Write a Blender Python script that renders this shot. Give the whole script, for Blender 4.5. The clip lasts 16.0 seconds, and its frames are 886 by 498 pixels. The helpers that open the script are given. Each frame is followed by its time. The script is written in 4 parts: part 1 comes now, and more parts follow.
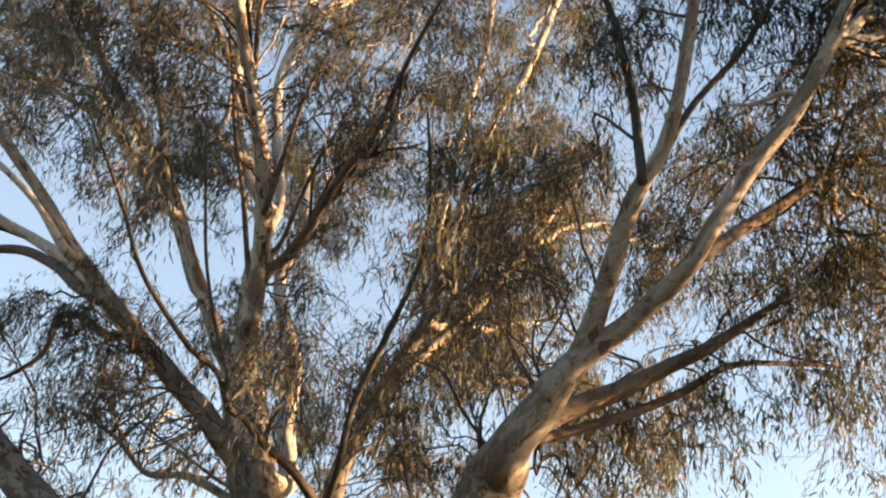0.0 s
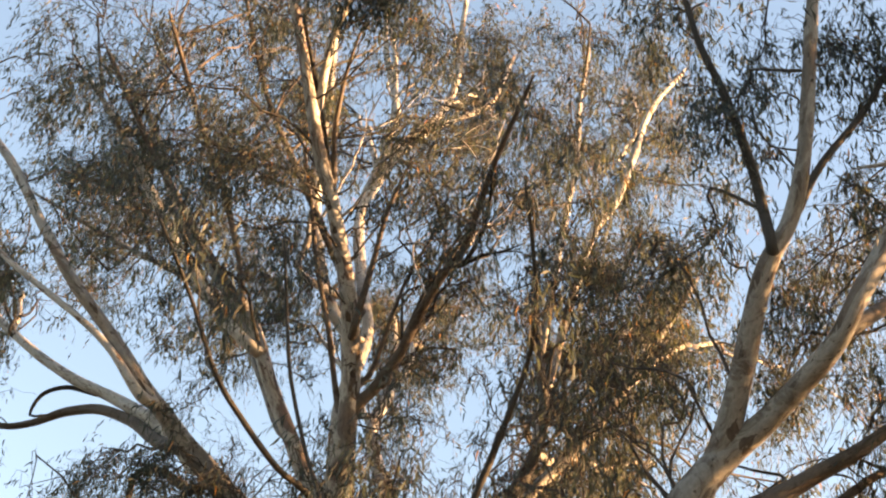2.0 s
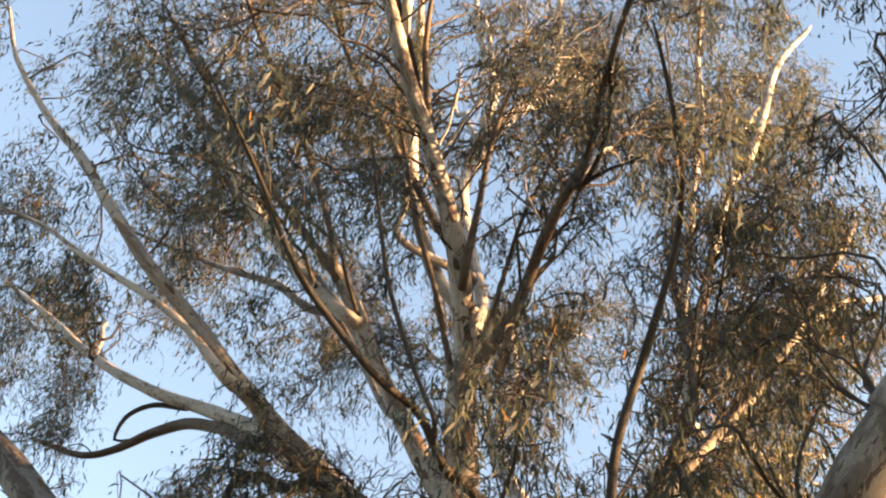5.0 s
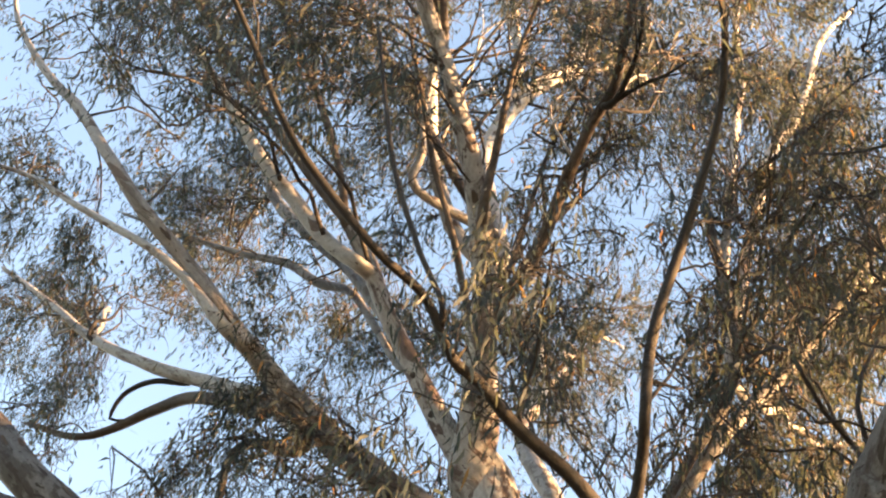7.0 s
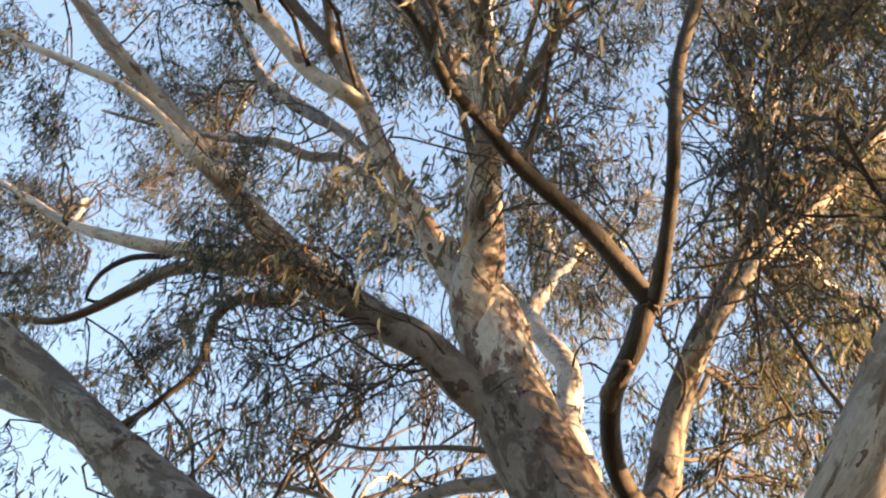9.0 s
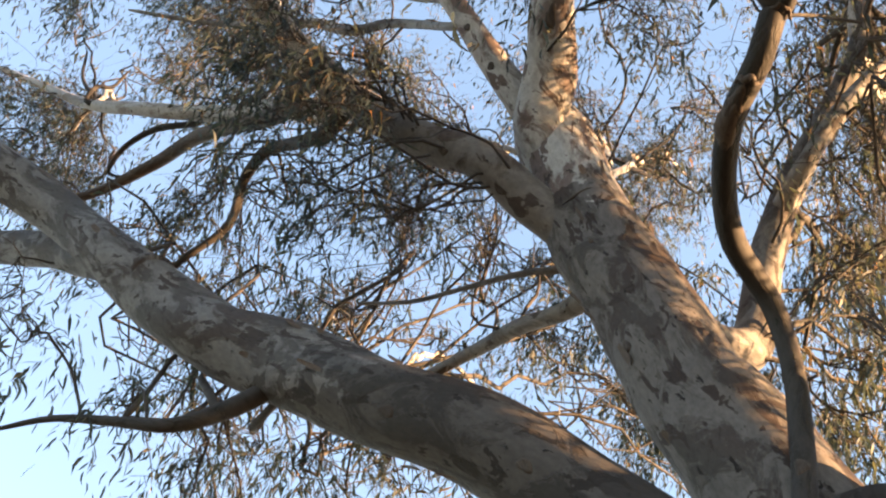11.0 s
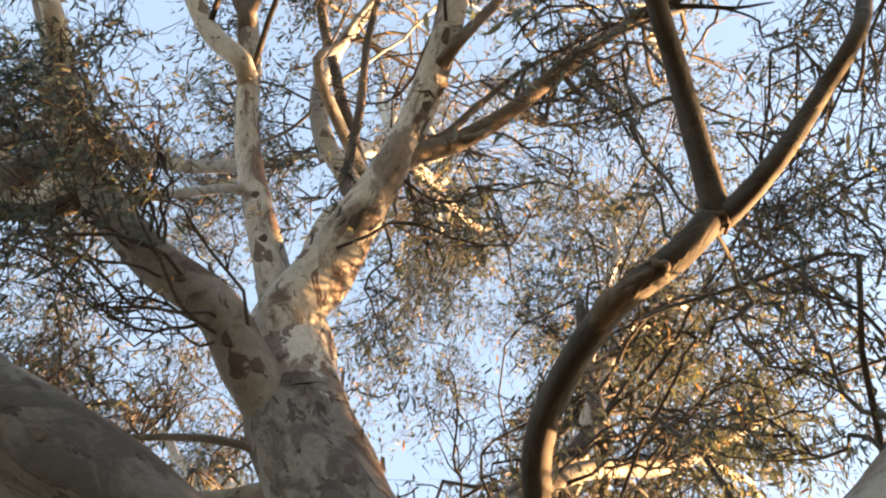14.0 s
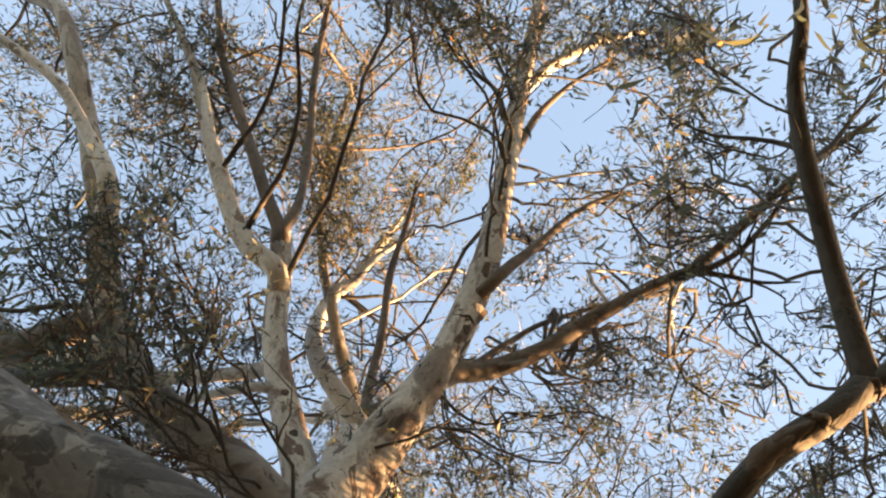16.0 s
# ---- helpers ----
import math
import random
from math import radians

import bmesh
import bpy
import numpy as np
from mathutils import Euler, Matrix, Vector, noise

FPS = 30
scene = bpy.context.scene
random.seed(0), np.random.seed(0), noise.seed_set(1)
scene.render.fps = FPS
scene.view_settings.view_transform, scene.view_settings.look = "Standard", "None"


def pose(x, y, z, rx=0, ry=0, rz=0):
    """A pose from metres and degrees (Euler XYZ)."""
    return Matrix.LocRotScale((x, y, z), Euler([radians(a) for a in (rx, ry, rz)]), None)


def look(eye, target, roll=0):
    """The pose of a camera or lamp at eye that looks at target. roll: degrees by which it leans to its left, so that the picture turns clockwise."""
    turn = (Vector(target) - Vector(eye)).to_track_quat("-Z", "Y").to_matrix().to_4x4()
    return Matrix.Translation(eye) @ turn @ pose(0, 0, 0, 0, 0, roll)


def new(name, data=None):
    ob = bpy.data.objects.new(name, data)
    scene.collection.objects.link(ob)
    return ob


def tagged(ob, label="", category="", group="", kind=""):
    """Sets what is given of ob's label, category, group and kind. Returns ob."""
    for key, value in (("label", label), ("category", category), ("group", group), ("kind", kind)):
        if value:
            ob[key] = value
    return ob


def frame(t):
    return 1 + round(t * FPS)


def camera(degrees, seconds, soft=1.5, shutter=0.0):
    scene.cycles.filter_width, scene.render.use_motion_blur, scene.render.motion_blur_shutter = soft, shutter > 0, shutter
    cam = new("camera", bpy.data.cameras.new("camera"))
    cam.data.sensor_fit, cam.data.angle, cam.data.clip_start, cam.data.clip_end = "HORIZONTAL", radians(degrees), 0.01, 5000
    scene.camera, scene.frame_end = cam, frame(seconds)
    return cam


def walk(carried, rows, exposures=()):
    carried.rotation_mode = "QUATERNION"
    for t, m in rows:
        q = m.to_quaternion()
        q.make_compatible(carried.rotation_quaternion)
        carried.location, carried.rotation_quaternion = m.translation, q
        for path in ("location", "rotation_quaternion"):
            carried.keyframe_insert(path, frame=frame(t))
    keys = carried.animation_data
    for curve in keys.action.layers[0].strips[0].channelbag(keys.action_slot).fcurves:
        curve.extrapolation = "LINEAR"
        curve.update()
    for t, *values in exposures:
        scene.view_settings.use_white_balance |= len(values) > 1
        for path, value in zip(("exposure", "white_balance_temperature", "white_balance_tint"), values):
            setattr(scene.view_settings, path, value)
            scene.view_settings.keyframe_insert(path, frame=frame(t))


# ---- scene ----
cam = camera(36.60, 16.0, soft=2.2)
PATH = [
    (0, pose(0.000, 0.001, 1.604, 123.65, -6.72, -12.79)),
    (0.5, pose(0.035, 0.385, 1.601, 125.72, -6.99, -11.22)),
    (1, pose(0.080, 0.765, 1.596, 126.97, -8.19, -10.74)),
    (1.5, pose(0.107, 1.157, 1.600, 131.24, -6.58, -11.05)),
    (2, pose(0.125, 1.554, 1.614, 131.77, -5.83, -7.61)),
    (2.5, pose(0.134, 1.982, 1.600, 131.05, -7.85, -4.28)),
    (3, pose(0.135, 2.395, 1.607, 132.16, -5.76, -4.07)),
    (3.5, pose(0.146, 2.819, 1.606, 132.07, -4.85, -1.73)),
    (4, pose(0.171, 3.237, 1.610, 131.55, -5.91, -0.95)),
    (4.2, pose(0.187, 3.400, 1.618, 133.03, -6.32, -1.33)),
    (6.3, pose(0.460, 5.049, 1.710, 139.74, -4.62, -0.08)),
    (6.5, pose(0.466, 5.193, 1.690, 141.30, -5.03, -0.01)),
    (7, pose(0.449, 5.593, 1.613, 139.75, -6.96, -0.26)),
    (7.5, pose(0.426, 5.979, 1.561, 138.92, -4.51, 0.23)),
    (8, pose(0.449, 6.349, 1.558, 139.18, -4.62, 0.36)),
    (8.5, pose(0.504, 6.795, 1.535, 140.23, -7.57, 1.56)),
    (9, pose(0.507, 7.230, 1.555, 139.49, -6.39, 0.83)),
    (9.5, pose(0.496, 7.649, 1.552, 138.50, -6.28, 1.75)),
    (9.7, pose(0.484, 7.808, 1.554, 138.76, -6.58, 2.55)),
    (11.8, pose(0.156, 9.423, 1.500, 142.44, -9.33, -3.89)),
    (12, pose(0.140, 9.540, 1.543, 143.48, -8.05, -6.82)),
    (12.5, pose(0.053, 9.813, 1.594, 147.54, -9.25, -16.52)),
    (13, pose(0.021, 10.099, 1.647, 153.01, -8.05, -23.98)),
    (13.5, pose(-0.052, 10.392, 1.644, 159.33, -8.59, -30.54)),
    (14, pose(-0.166, 10.732, 1.660, 163.90, -5.76, -33.73)),
    (14.5, pose(-0.185, 11.048, 1.656, 169.11, -3.84, -34.25)),
    (15, pose(-0.260, 11.376, 1.645, 174.08, -4.24, -39.81)),
    (15.5, pose(-0.347, 11.709, 1.590, 178.19, -2.02, -42.28)),
    (16, pose(-0.456, 12.001, 1.538, 179.93, -0.98, -41.91)),
]
walk(cam, PATH, [(0, 1.86, 7900, 16), (1, 2.0, 8000, 16), (2, 2.12, 8000, 16), (4, 2.13, 7850, 16), (6.5, 2.42, 7700, 16), (8, 2.6, 7500, 16), (9.5, 2.42, 7400, 16), (12, 2.44, 7200, 16), (13, 2.72, 7400, 16), (14, 2.82, 8200, 17), (15, 2.78, 8500, 17), (16, 2.6, 8200, 16)])

# ---- light ----
SUN_TO = Vector((0.97, -0.1, 0.19)).normalized()
world = bpy.data.worlds.new("sky")
scene.world = world
world.use_nodes = True
sky = world.node_tree.nodes.new("ShaderNodeTexSky")
sky.sky_type = "NISHITA"
sky.sun_disc = False
sky.sun_elevation = math.asin(SUN_TO.z)
sky.sun_rotation = math.atan2(SUN_TO.x, SUN_TO.y)
sky.air_density, sky.dust_density, sky.ozone_density = 1.0, 0.6, 1.0
backing = world.node_tree.nodes["Background"]
backing.inputs["Strength"].default_value = 0.15
world.node_tree.links.new(sky.outputs["Color"], backing.inputs["Color"])
sun_data = bpy.data.lights.new("sun", "SUN")
sun_data.energy, sun_data.angle, sun_data.color = 11.5, radians(0.6), (1.0, 0.6, 0.29)
sun = new("sun", sun_data)
sun.matrix_world = look(SUN_TO * 50, (0, 0, 0))


# ---- materials ----
def material(name):
    m = bpy.data.materials.new(name)
    m.use_nodes = True
    n = m.node_tree.nodes
    return m, n, m.node_tree.links, n["Principled BSDF"]


def ramp(n, links, source, stops):
    r = n.new("ShaderNodeValToRGB")
    e = r.color_ramp.elements
    while len(e) < len(stops):
        e.new(0.5)
    for k, (pos, col) in enumerate(stops):
        e[k].position, e[k].color = pos, (*col, 1)
    links.new(source, r.inputs["Fac"])
    return r.outputs["Color"]


def noise_tex(n, links, scale, detail=4, rough=0.55, vector=None, distort=0.0):
    t = n.new("ShaderNodeTexNoise")
    t.inputs["Scale"].default_value, t.inputs["Detail"].default_value = scale, detail
    t.inputs["Roughness"].default_value, t.inputs["Distortion"].default_value = rough, distort
    if vector:
        links.new(vector, t.inputs["Vector"])
    return t.outputs["Fac"]


def mix(n, links, fac, a, b, mode="MIX"):
    m = n.new("ShaderNodeMix")
    m.data_type, m.blend_type = "RGBA", mode
    for sock, v in ((m.inputs["Factor"], fac), (m.inputs[6], a), (m.inputs[7], b)):
        if isinstance(v, (int, float)):
            sock.default_value = v
        elif isinstance(v, tuple):
            sock.default_value = (*v, 1)
        else:
            links.new(v, sock)
    return m.outputs[2]


def bark_material(name, pale, brown, green, dark, share, tone_edge=None, worn_shade=0.55):
    """Smooth gum bark that sheds in patches: pale skin, old brown and grey-green sheets with dark torn edges
    (UV: u round the limb, v along it, in metres). share: how much of it is old bark; the last two: the height of a
    ragged edge and the darkening below it, which is clinging outer bark on the stem and painted light and shade on the
    other limbs."""
    m, n, links, bsdf = material(name)
    uv = n.new("ShaderNodeUVMap").outputs["UV"]
    pos = n.new("ShaderNodeTexCoord").outputs["Object"]
    stretch = n.new("ShaderNodeMapping")
    stretch.inputs["Scale"].default_value = (1, 0.38, 1)
    links.new(uv, stretch.inputs["Vector"])
    along = stretch.outputs["Vector"]
    big = noise_tex(n, links, 5.6, 6, 0.66, along, 0.8)
    mid = noise_tex(n, links, 11, 4, 0.6, along, 0.7)
    wide = noise_tex(n, links, 1.1, 2, 0.5, pos)
    fine = noise_tex(n, links, 46, 5, 0.7, along)
    streak = noise_tex(n, links, 19, 4, 0.65, along, 0.4)
    edge = 0.60 - 0.2 * share
    skin = ramp(n, links, mid, [(0.35, tuple(0.82 * c for c in pale)), (0.55, pale), (0.7, tuple(1.08 * c for c in pale))])
    old = ramp(n, links, wide, [(0.42, green), (0.58, brown)])
    sheet = ramp(n, links, big, [(edge, (0, 0, 0)), (edge + 0.05, (1, 1, 1))])
    base = mix(n, links, sheet, skin, old)
    flake = ramp(n, links, mid, [(0.60 - 0.05 * share, (0, 0, 0)), (0.63 - 0.05 * share, (1, 1, 1))])
    base = mix(n, links, flake, base, tuple(0.75 * c for c in brown))
    torn = ramp(n, links, streak, [(0.63, (0, 0, 0)), (0.66, (1, 1, 1))])
    base = mix(n, links, torn, base, dark)
    rim = ramp(n, links, big, [(edge - 0.012, (1, 1, 1)), (edge, (0.35, 0.3, 0.28)), (edge + 0.014, (0.5, 0.45, 0.42)), (edge + 0.03, (1, 1, 1))])
    base = mix(n, links, 0.4, base, rim, "MULTIPLY")
    grain = ramp(n, links, fine, [(0.28, (0.66, 0.65, 0.64)), (0.72, (1.15, 1.13, 1.1))])
    base = mix(n, links, 1.0, base, grain, "MULTIPLY")
    if tone_edge:
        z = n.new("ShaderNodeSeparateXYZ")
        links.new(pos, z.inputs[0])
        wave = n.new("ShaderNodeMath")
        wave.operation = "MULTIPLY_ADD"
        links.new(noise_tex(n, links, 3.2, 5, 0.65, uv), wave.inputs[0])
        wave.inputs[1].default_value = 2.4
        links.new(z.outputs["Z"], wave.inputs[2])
        below_edge = n.new("ShaderNodeMapRange")
        below_edge.inputs["From Min"].default_value, below_edge.inputs["From Max"].default_value = tone_edge + 1.22, tone_edge + 1.17
        links.new(wave.outputs[0], below_edge.inputs["Value"])
        base = mix(n, links, below_edge.outputs[0], base, mix(n, links, 1.0, base, (worn_shade, 0.94 * worn_shade, 0.91 * worn_shade), "MULTIPLY"))
    links.new(base, bsdf.inputs["Base Color"])
    bsdf.inputs["Roughness"].default_value = 0.8
    bsdf.inputs["Specular IOR Level"].default_value = 0.25
    height = mix(n, links, 0.35, sheet, fine)
    height = mix(n, links, 0.3, height, torn)
    bump = n.new("ShaderNodeBump")
    bump.inputs["Strength"].default_value, bump.inputs["Distance"].default_value = 0.7, 0.012
    links.new(height, bump.inputs["Height"])
    links.new(bump.outputs["Normal"], bsdf.inputs["Normal"])
    return m


def leaf_material(name, stops):
    m, n, links, bsdf = material(name)
    rnd = n.new("ShaderNodeNewGeometry").outputs["Random Per Island"]
    col = ramp(n, links, rnd, stops)
    pos = n.new("ShaderNodeTexCoord").outputs["Object"]
    blotch = noise_tex(n, links, 0.9, 2, 0.5, pos)
    shade = ramp(n, links, blotch, [(0.35, (0.8, 0.88, 0.92)), (0.65, (1.15, 1.05, 0.95))])
    col = mix(n, links, 1.0, col, shade, "MULTIPLY")
    links.new(col, bsdf.inputs["Base Color"])
    bsdf.inputs["Roughness"].default_value = 0.55
    bsdf.inputs["Specular IOR Level"].default_value = 0.3
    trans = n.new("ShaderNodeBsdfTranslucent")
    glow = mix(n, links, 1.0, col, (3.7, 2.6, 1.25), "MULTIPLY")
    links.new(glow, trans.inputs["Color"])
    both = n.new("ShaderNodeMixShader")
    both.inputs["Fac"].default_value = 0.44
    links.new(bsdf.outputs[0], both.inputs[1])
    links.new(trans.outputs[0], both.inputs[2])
    links.new(both.outputs[0], n["Material Output"].inputs["Surface"])
    return m


BARK = bark_material("gum_bark", (0.33, 0.335, 0.345), (0.17, 0.138, 0.126), (0.19, 0.19, 0.19), (0.055, 0.042, 0.037), 0.33)
# darker old bark, with the shade under the low limb painted in as well
BARK_OLD_SHADED = bark_material("shaded_old_gum_bark", (0.125, 0.126, 0.131), (0.046, 0.038, 0.037), (0.056, 0.055, 0.056), (0.019, 0.016, 0.014), 0.62, 5.9, 0.43)
# near-black: the shade on the slender limbs is put into the colour
BARK_SHADED = bark_material("shaded_bark", (0.03, 0.028, 0.028), (0.019, 0.017, 0.016), (0.02, 0.019, 0.019), (0.011, 0.012, 0.01), 0.5)
KNOT = bark_material("knot_bark", (0.06, 0.048, 0.042), (0.045, 0.036, 0.032), (0.05, 0.042, 0.036), (0.025, 0.02, 0.018), 0.5)
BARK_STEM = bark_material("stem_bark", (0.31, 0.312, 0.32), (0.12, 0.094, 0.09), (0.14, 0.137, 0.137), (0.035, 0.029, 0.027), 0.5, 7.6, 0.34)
BARK_GREY = bark_material("grey_gum_bark", (0.18, 0.181, 0.185), (0.088, 0.076, 0.072), (0.1, 0.099, 0.098), (0.026, 0.022, 0.019), 0.5)
BARK_BROWN = bark_material("brown_bark", (0.092, 0.08, 0.075), (0.06, 0.049, 0.045), (0.058, 0.052, 0.049), (0.06, 0.045, 0.04), 0.5)
# pale above its edge: sunlight on the upper left limb painted into the bark
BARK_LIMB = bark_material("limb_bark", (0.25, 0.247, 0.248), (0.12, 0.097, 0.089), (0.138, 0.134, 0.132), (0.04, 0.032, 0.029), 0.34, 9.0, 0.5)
FLAKE = bark_material("dry_flake", (0.085, 0.066, 0.056), (0.05, 0.038, 0.033), (0.06, 0.05, 0.044), (0.022, 0.018, 0.015), 0.5)
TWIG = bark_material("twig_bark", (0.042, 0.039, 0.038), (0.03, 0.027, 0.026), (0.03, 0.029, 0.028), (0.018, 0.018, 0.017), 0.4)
LEAF = leaf_material("gum_leaf", [(0.0, (0.009, 0.017, 0.026)), (0.6, (0.016, 0.028, 0.037)), (0.94, (0.031, 0.045, 0.048)), (1.0, (0.11, 0.076, 0.042))])
EARTH, _n, _l, _b = material("dry_earth")
_c = ramp(_n, _l, noise_tex(_n, _l, 3.0, 6, 0.6, _n.new("ShaderNodeTexCoord").outputs["Object"]), [(0.3, (0.016, 0.018, 0.013)), (0.55, (0.026, 0.026, 0.02)), (0.75, (0.04, 0.036, 0.028))])
_l.new(_c, _b.inputs["Base Color"])
_b.inputs["Roughness"].default_value = 0.95


# ---- builders ----
def mesh_of(name, verts, faces, mat, uvs=None, smooth=True):
    me = bpy.data.meshes.new(name)
    verts, faces = np.asarray(verts, np.float32), np.asarray(faces, np.int32)
    k = faces.shape[1]
    me.vertices.add(len(verts))
    me.vertices.foreach_set("co", verts.ravel())
    me.loops.add(faces.size)
    me.loops.foreach_set("vertex_index", faces.ravel())
    me.polygons.add(len(faces))
    me.polygons.foreach_set("loop_start", np.arange(0, faces.size, k, dtype=np.int32))
    if smooth:
        me.polygons.foreach_set("use_smooth", np.ones(len(faces), bool))
    if uvs is not None:
        layer = me.uv_layers.new(name="UVMap")
        layer.data.foreach_set("uv", np.asarray(uvs, np.float32).ravel())
    me.update()
    me.validate()
    me.materials.append(mat)
    return me


def spline(points, step):
    """Points (x, y, z, r) along a smooth curve through the given ones."""
    p = np.array(points, float)
    p = np.vstack([2 * p[0] - p[1], p, 2 * p[-1] - p[-2]])
    out = []
    for a, b, c, d in zip(p[:-3], p[1:-2], p[2:-1], p[3:]):
        n = max(2, int(np.linalg.norm(c[:3] - b[:3]) / step))
        t = np.linspace(0, 1, n, endpoint=False)[:, None]
        q = 0.5 * (2 * b + (c - a) * t + (2 * a - 5 * b + 4 * c - d) * t**2 + (3 * b - a - 3 * c + d) * t**3)
        q[:, 3] = (b[3] + (c[3] - b[3]) * t[:, 0])
        out.append(q)
    out.append(p[-2:-1])
    return np.vstack(out)


def tube(path, sides, lumpy=0.0, seed=0):
    """Vertices, quads and UVs of a tapered limb along the path of (x, y, z, r)."""
    ends = path[[0, -1]].copy()
    ends[:, :3] += (path[[0, -1], :3] - path[[1, -2], :3]) * 0.02
    ends[:, 3] = 1e-4
    path = np.vstack([ends[:1], path, ends[1:]])
    n = len(path)
    xyz, rad = path[:, :3], path[:, 3]
    tan = np.gradient(xyz, axis=0)
    tan /= np.linalg.norm(tan, axis=1)[:, None] + 1e-9
    side = np.zeros_like(tan)
    s0 = np.cross(tan[0], (0.31, 0.2, 0.93) if abs(tan[0, 2]) < 0.9 else (1.0, 0.0, 0.0))
    for k in range(n):
        s0 = s0 - tan[k] * (s0 @ tan[k])
        s0 = s0 / (np.linalg.norm(s0) + 1e-9)
        side[k] = s0
    up = np.cross(tan, side)
    ang = np.linspace(0, 2 * np.pi, sides, endpoint=False)
    r = np.repeat(rad[:, None], sides, 1)
    if lumpy:
        rng = np.random.default_rng(seed)
        s = np.r_[0, np.cumsum(np.linalg.norm(np.diff(xyz, axis=0), axis=1))]
        for k in range(1, 6):
            ph, fr, am = rng.uniform(0, 6.28), rng.uniform(1.5, 9), rng.uniform(0.3, 1) * lumpy / k**0.5
            r = r * (1 + am * np.sin(fr * s[:, None] + rng.integers(1, 4) * ang[None] + ph))
    v = xyz[:, None] + r[..., None] * (np.cos(ang)[None, :, None] * side[:, None] + np.sin(ang)[None, :, None] * up[:, None])
    s = np.r_[0, np.cumsum(np.linalg.norm(np.diff(xyz, axis=0), axis=1))]
    i, j = np.meshgrid(np.arange(n - 1), np.arange(sides), indexing="ij")
    a, b = i * sides + j, i * sides + (j + 1) % sides
    faces = np.stack([a, b, b + sides, a + sides], -1).reshape(-1, 4)
    mean = float(rad.mean())
    u0, u1 = j / sides * 6.28 * mean, (j + 1) / sides * 6.28 * mean
    uv = np.stack([np.stack([u0, s[i]], -1), np.stack([u1, s[i]], -1), np.stack([u1, s[i + 1]], -1), np.stack([u0, s[i + 1]], -1)], 2)
    return v.reshape(-1, 3), faces, uv.reshape(-1, 2)


TREE = tagged(new("eucalyptus_tree"), "large old gum tree with mottled pale bark and drooping sunlit leaves", "tree", kind="thing")
ROOT = np.array((1.7, 12.95, 0))
TREE.location = ROOT
BOUGHS = {}
PATHS = {}


def limb(key, name, parent, points, mat=None, label=""):
    """One limb of the tree, of control points (x, y, z, radius), under its parent limb (one level) or the tree."""
    points = [tuple(q) for q in points]
    if parent:
        p = PATHS[parent]
        i = int(np.argmin(np.linalg.norm(p[:, :3] - np.array(points[0][:3]), axis=1)))
        i = max(0, i - int(0.9 * p[i, 3] / 0.07) - 1)
        near = np.linalg.norm(p[:, :3] - np.array(points[0][:3]), axis=1)
        if near.min() > 0.5 * p[int(near.argmin()), 3]:
            points.insert(0, (*p[i, :3], min(1.25 * points[0][3], 0.92 * p[i, 3])))
    if parent:
        a, e = np.array(points[-2][:3]), np.array(points[-1][:3])
        points.append((*(e + (e - a) / np.linalg.norm(e - a) * (9 if points[-1][3] < 0.05 else 1.5) * points[-1][3]), 0.004))
    path = spline(points, 0.07)
    big = points[0][3] > 0.09
    v, f, uv = tube(path, 20 if big else 12, 0.05 if big else 0.07, len(BOUGHS))
    ob = new(name, mesh_of(name, v - ROOT, f, mat or BARK, uv))
    ob.parent = TREE if parent is None or BOUGHS[parent].parent is not TREE else BOUGHS[parent]
    label = {"trunk": "thick trunk with mottled grey bark"}.get(name, label) or {BARK_SHADED: "slender limb with shade painted into its bark", BARK_BROWN: "brown-barked branch"}.get(mat, "")
    if label:
        tagged(ob, label)
    BOUGHS[key], PATHS[key] = ob, path
    return ob


limb('trunk', 'trunk', None, [(1.75, 12.95, 0.00, 0.520), (1.68, 12.95, 1.50, 0.430), (1.60, 12.95, 3.00, 0.400), (1.50, 12.97, 4.30, 0.420), (1.42, 13.00, 4.90, 0.360)], BARK_OLD_SHADED)
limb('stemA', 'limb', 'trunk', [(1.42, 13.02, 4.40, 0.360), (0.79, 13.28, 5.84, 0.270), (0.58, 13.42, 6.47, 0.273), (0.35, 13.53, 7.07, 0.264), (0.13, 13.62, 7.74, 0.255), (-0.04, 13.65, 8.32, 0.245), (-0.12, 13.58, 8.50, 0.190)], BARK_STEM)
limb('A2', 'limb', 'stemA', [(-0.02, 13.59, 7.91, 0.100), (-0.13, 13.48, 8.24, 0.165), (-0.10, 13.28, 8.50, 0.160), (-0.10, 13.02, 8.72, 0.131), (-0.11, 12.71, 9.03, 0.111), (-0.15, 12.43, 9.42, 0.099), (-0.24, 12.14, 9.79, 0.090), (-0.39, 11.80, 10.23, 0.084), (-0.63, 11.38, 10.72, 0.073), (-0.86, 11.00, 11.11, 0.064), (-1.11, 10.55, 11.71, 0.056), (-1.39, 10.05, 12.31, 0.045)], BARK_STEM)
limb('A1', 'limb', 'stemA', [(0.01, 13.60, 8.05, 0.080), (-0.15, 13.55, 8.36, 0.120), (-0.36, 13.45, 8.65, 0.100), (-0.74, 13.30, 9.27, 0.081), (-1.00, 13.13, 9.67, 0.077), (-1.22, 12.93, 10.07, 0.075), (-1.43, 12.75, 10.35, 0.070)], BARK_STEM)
limb('A1l', 'branch', 'A1', [(-1.43, 12.74, 10.30, 0.048), (-1.72, 12.63, 10.60, 0.046), (-2.25, 12.41, 11.20, 0.041), (-2.87, 12.16, 12.00, 0.035), (-3.38, 11.85, 12.70, 0.028)], BARK_BROWN)
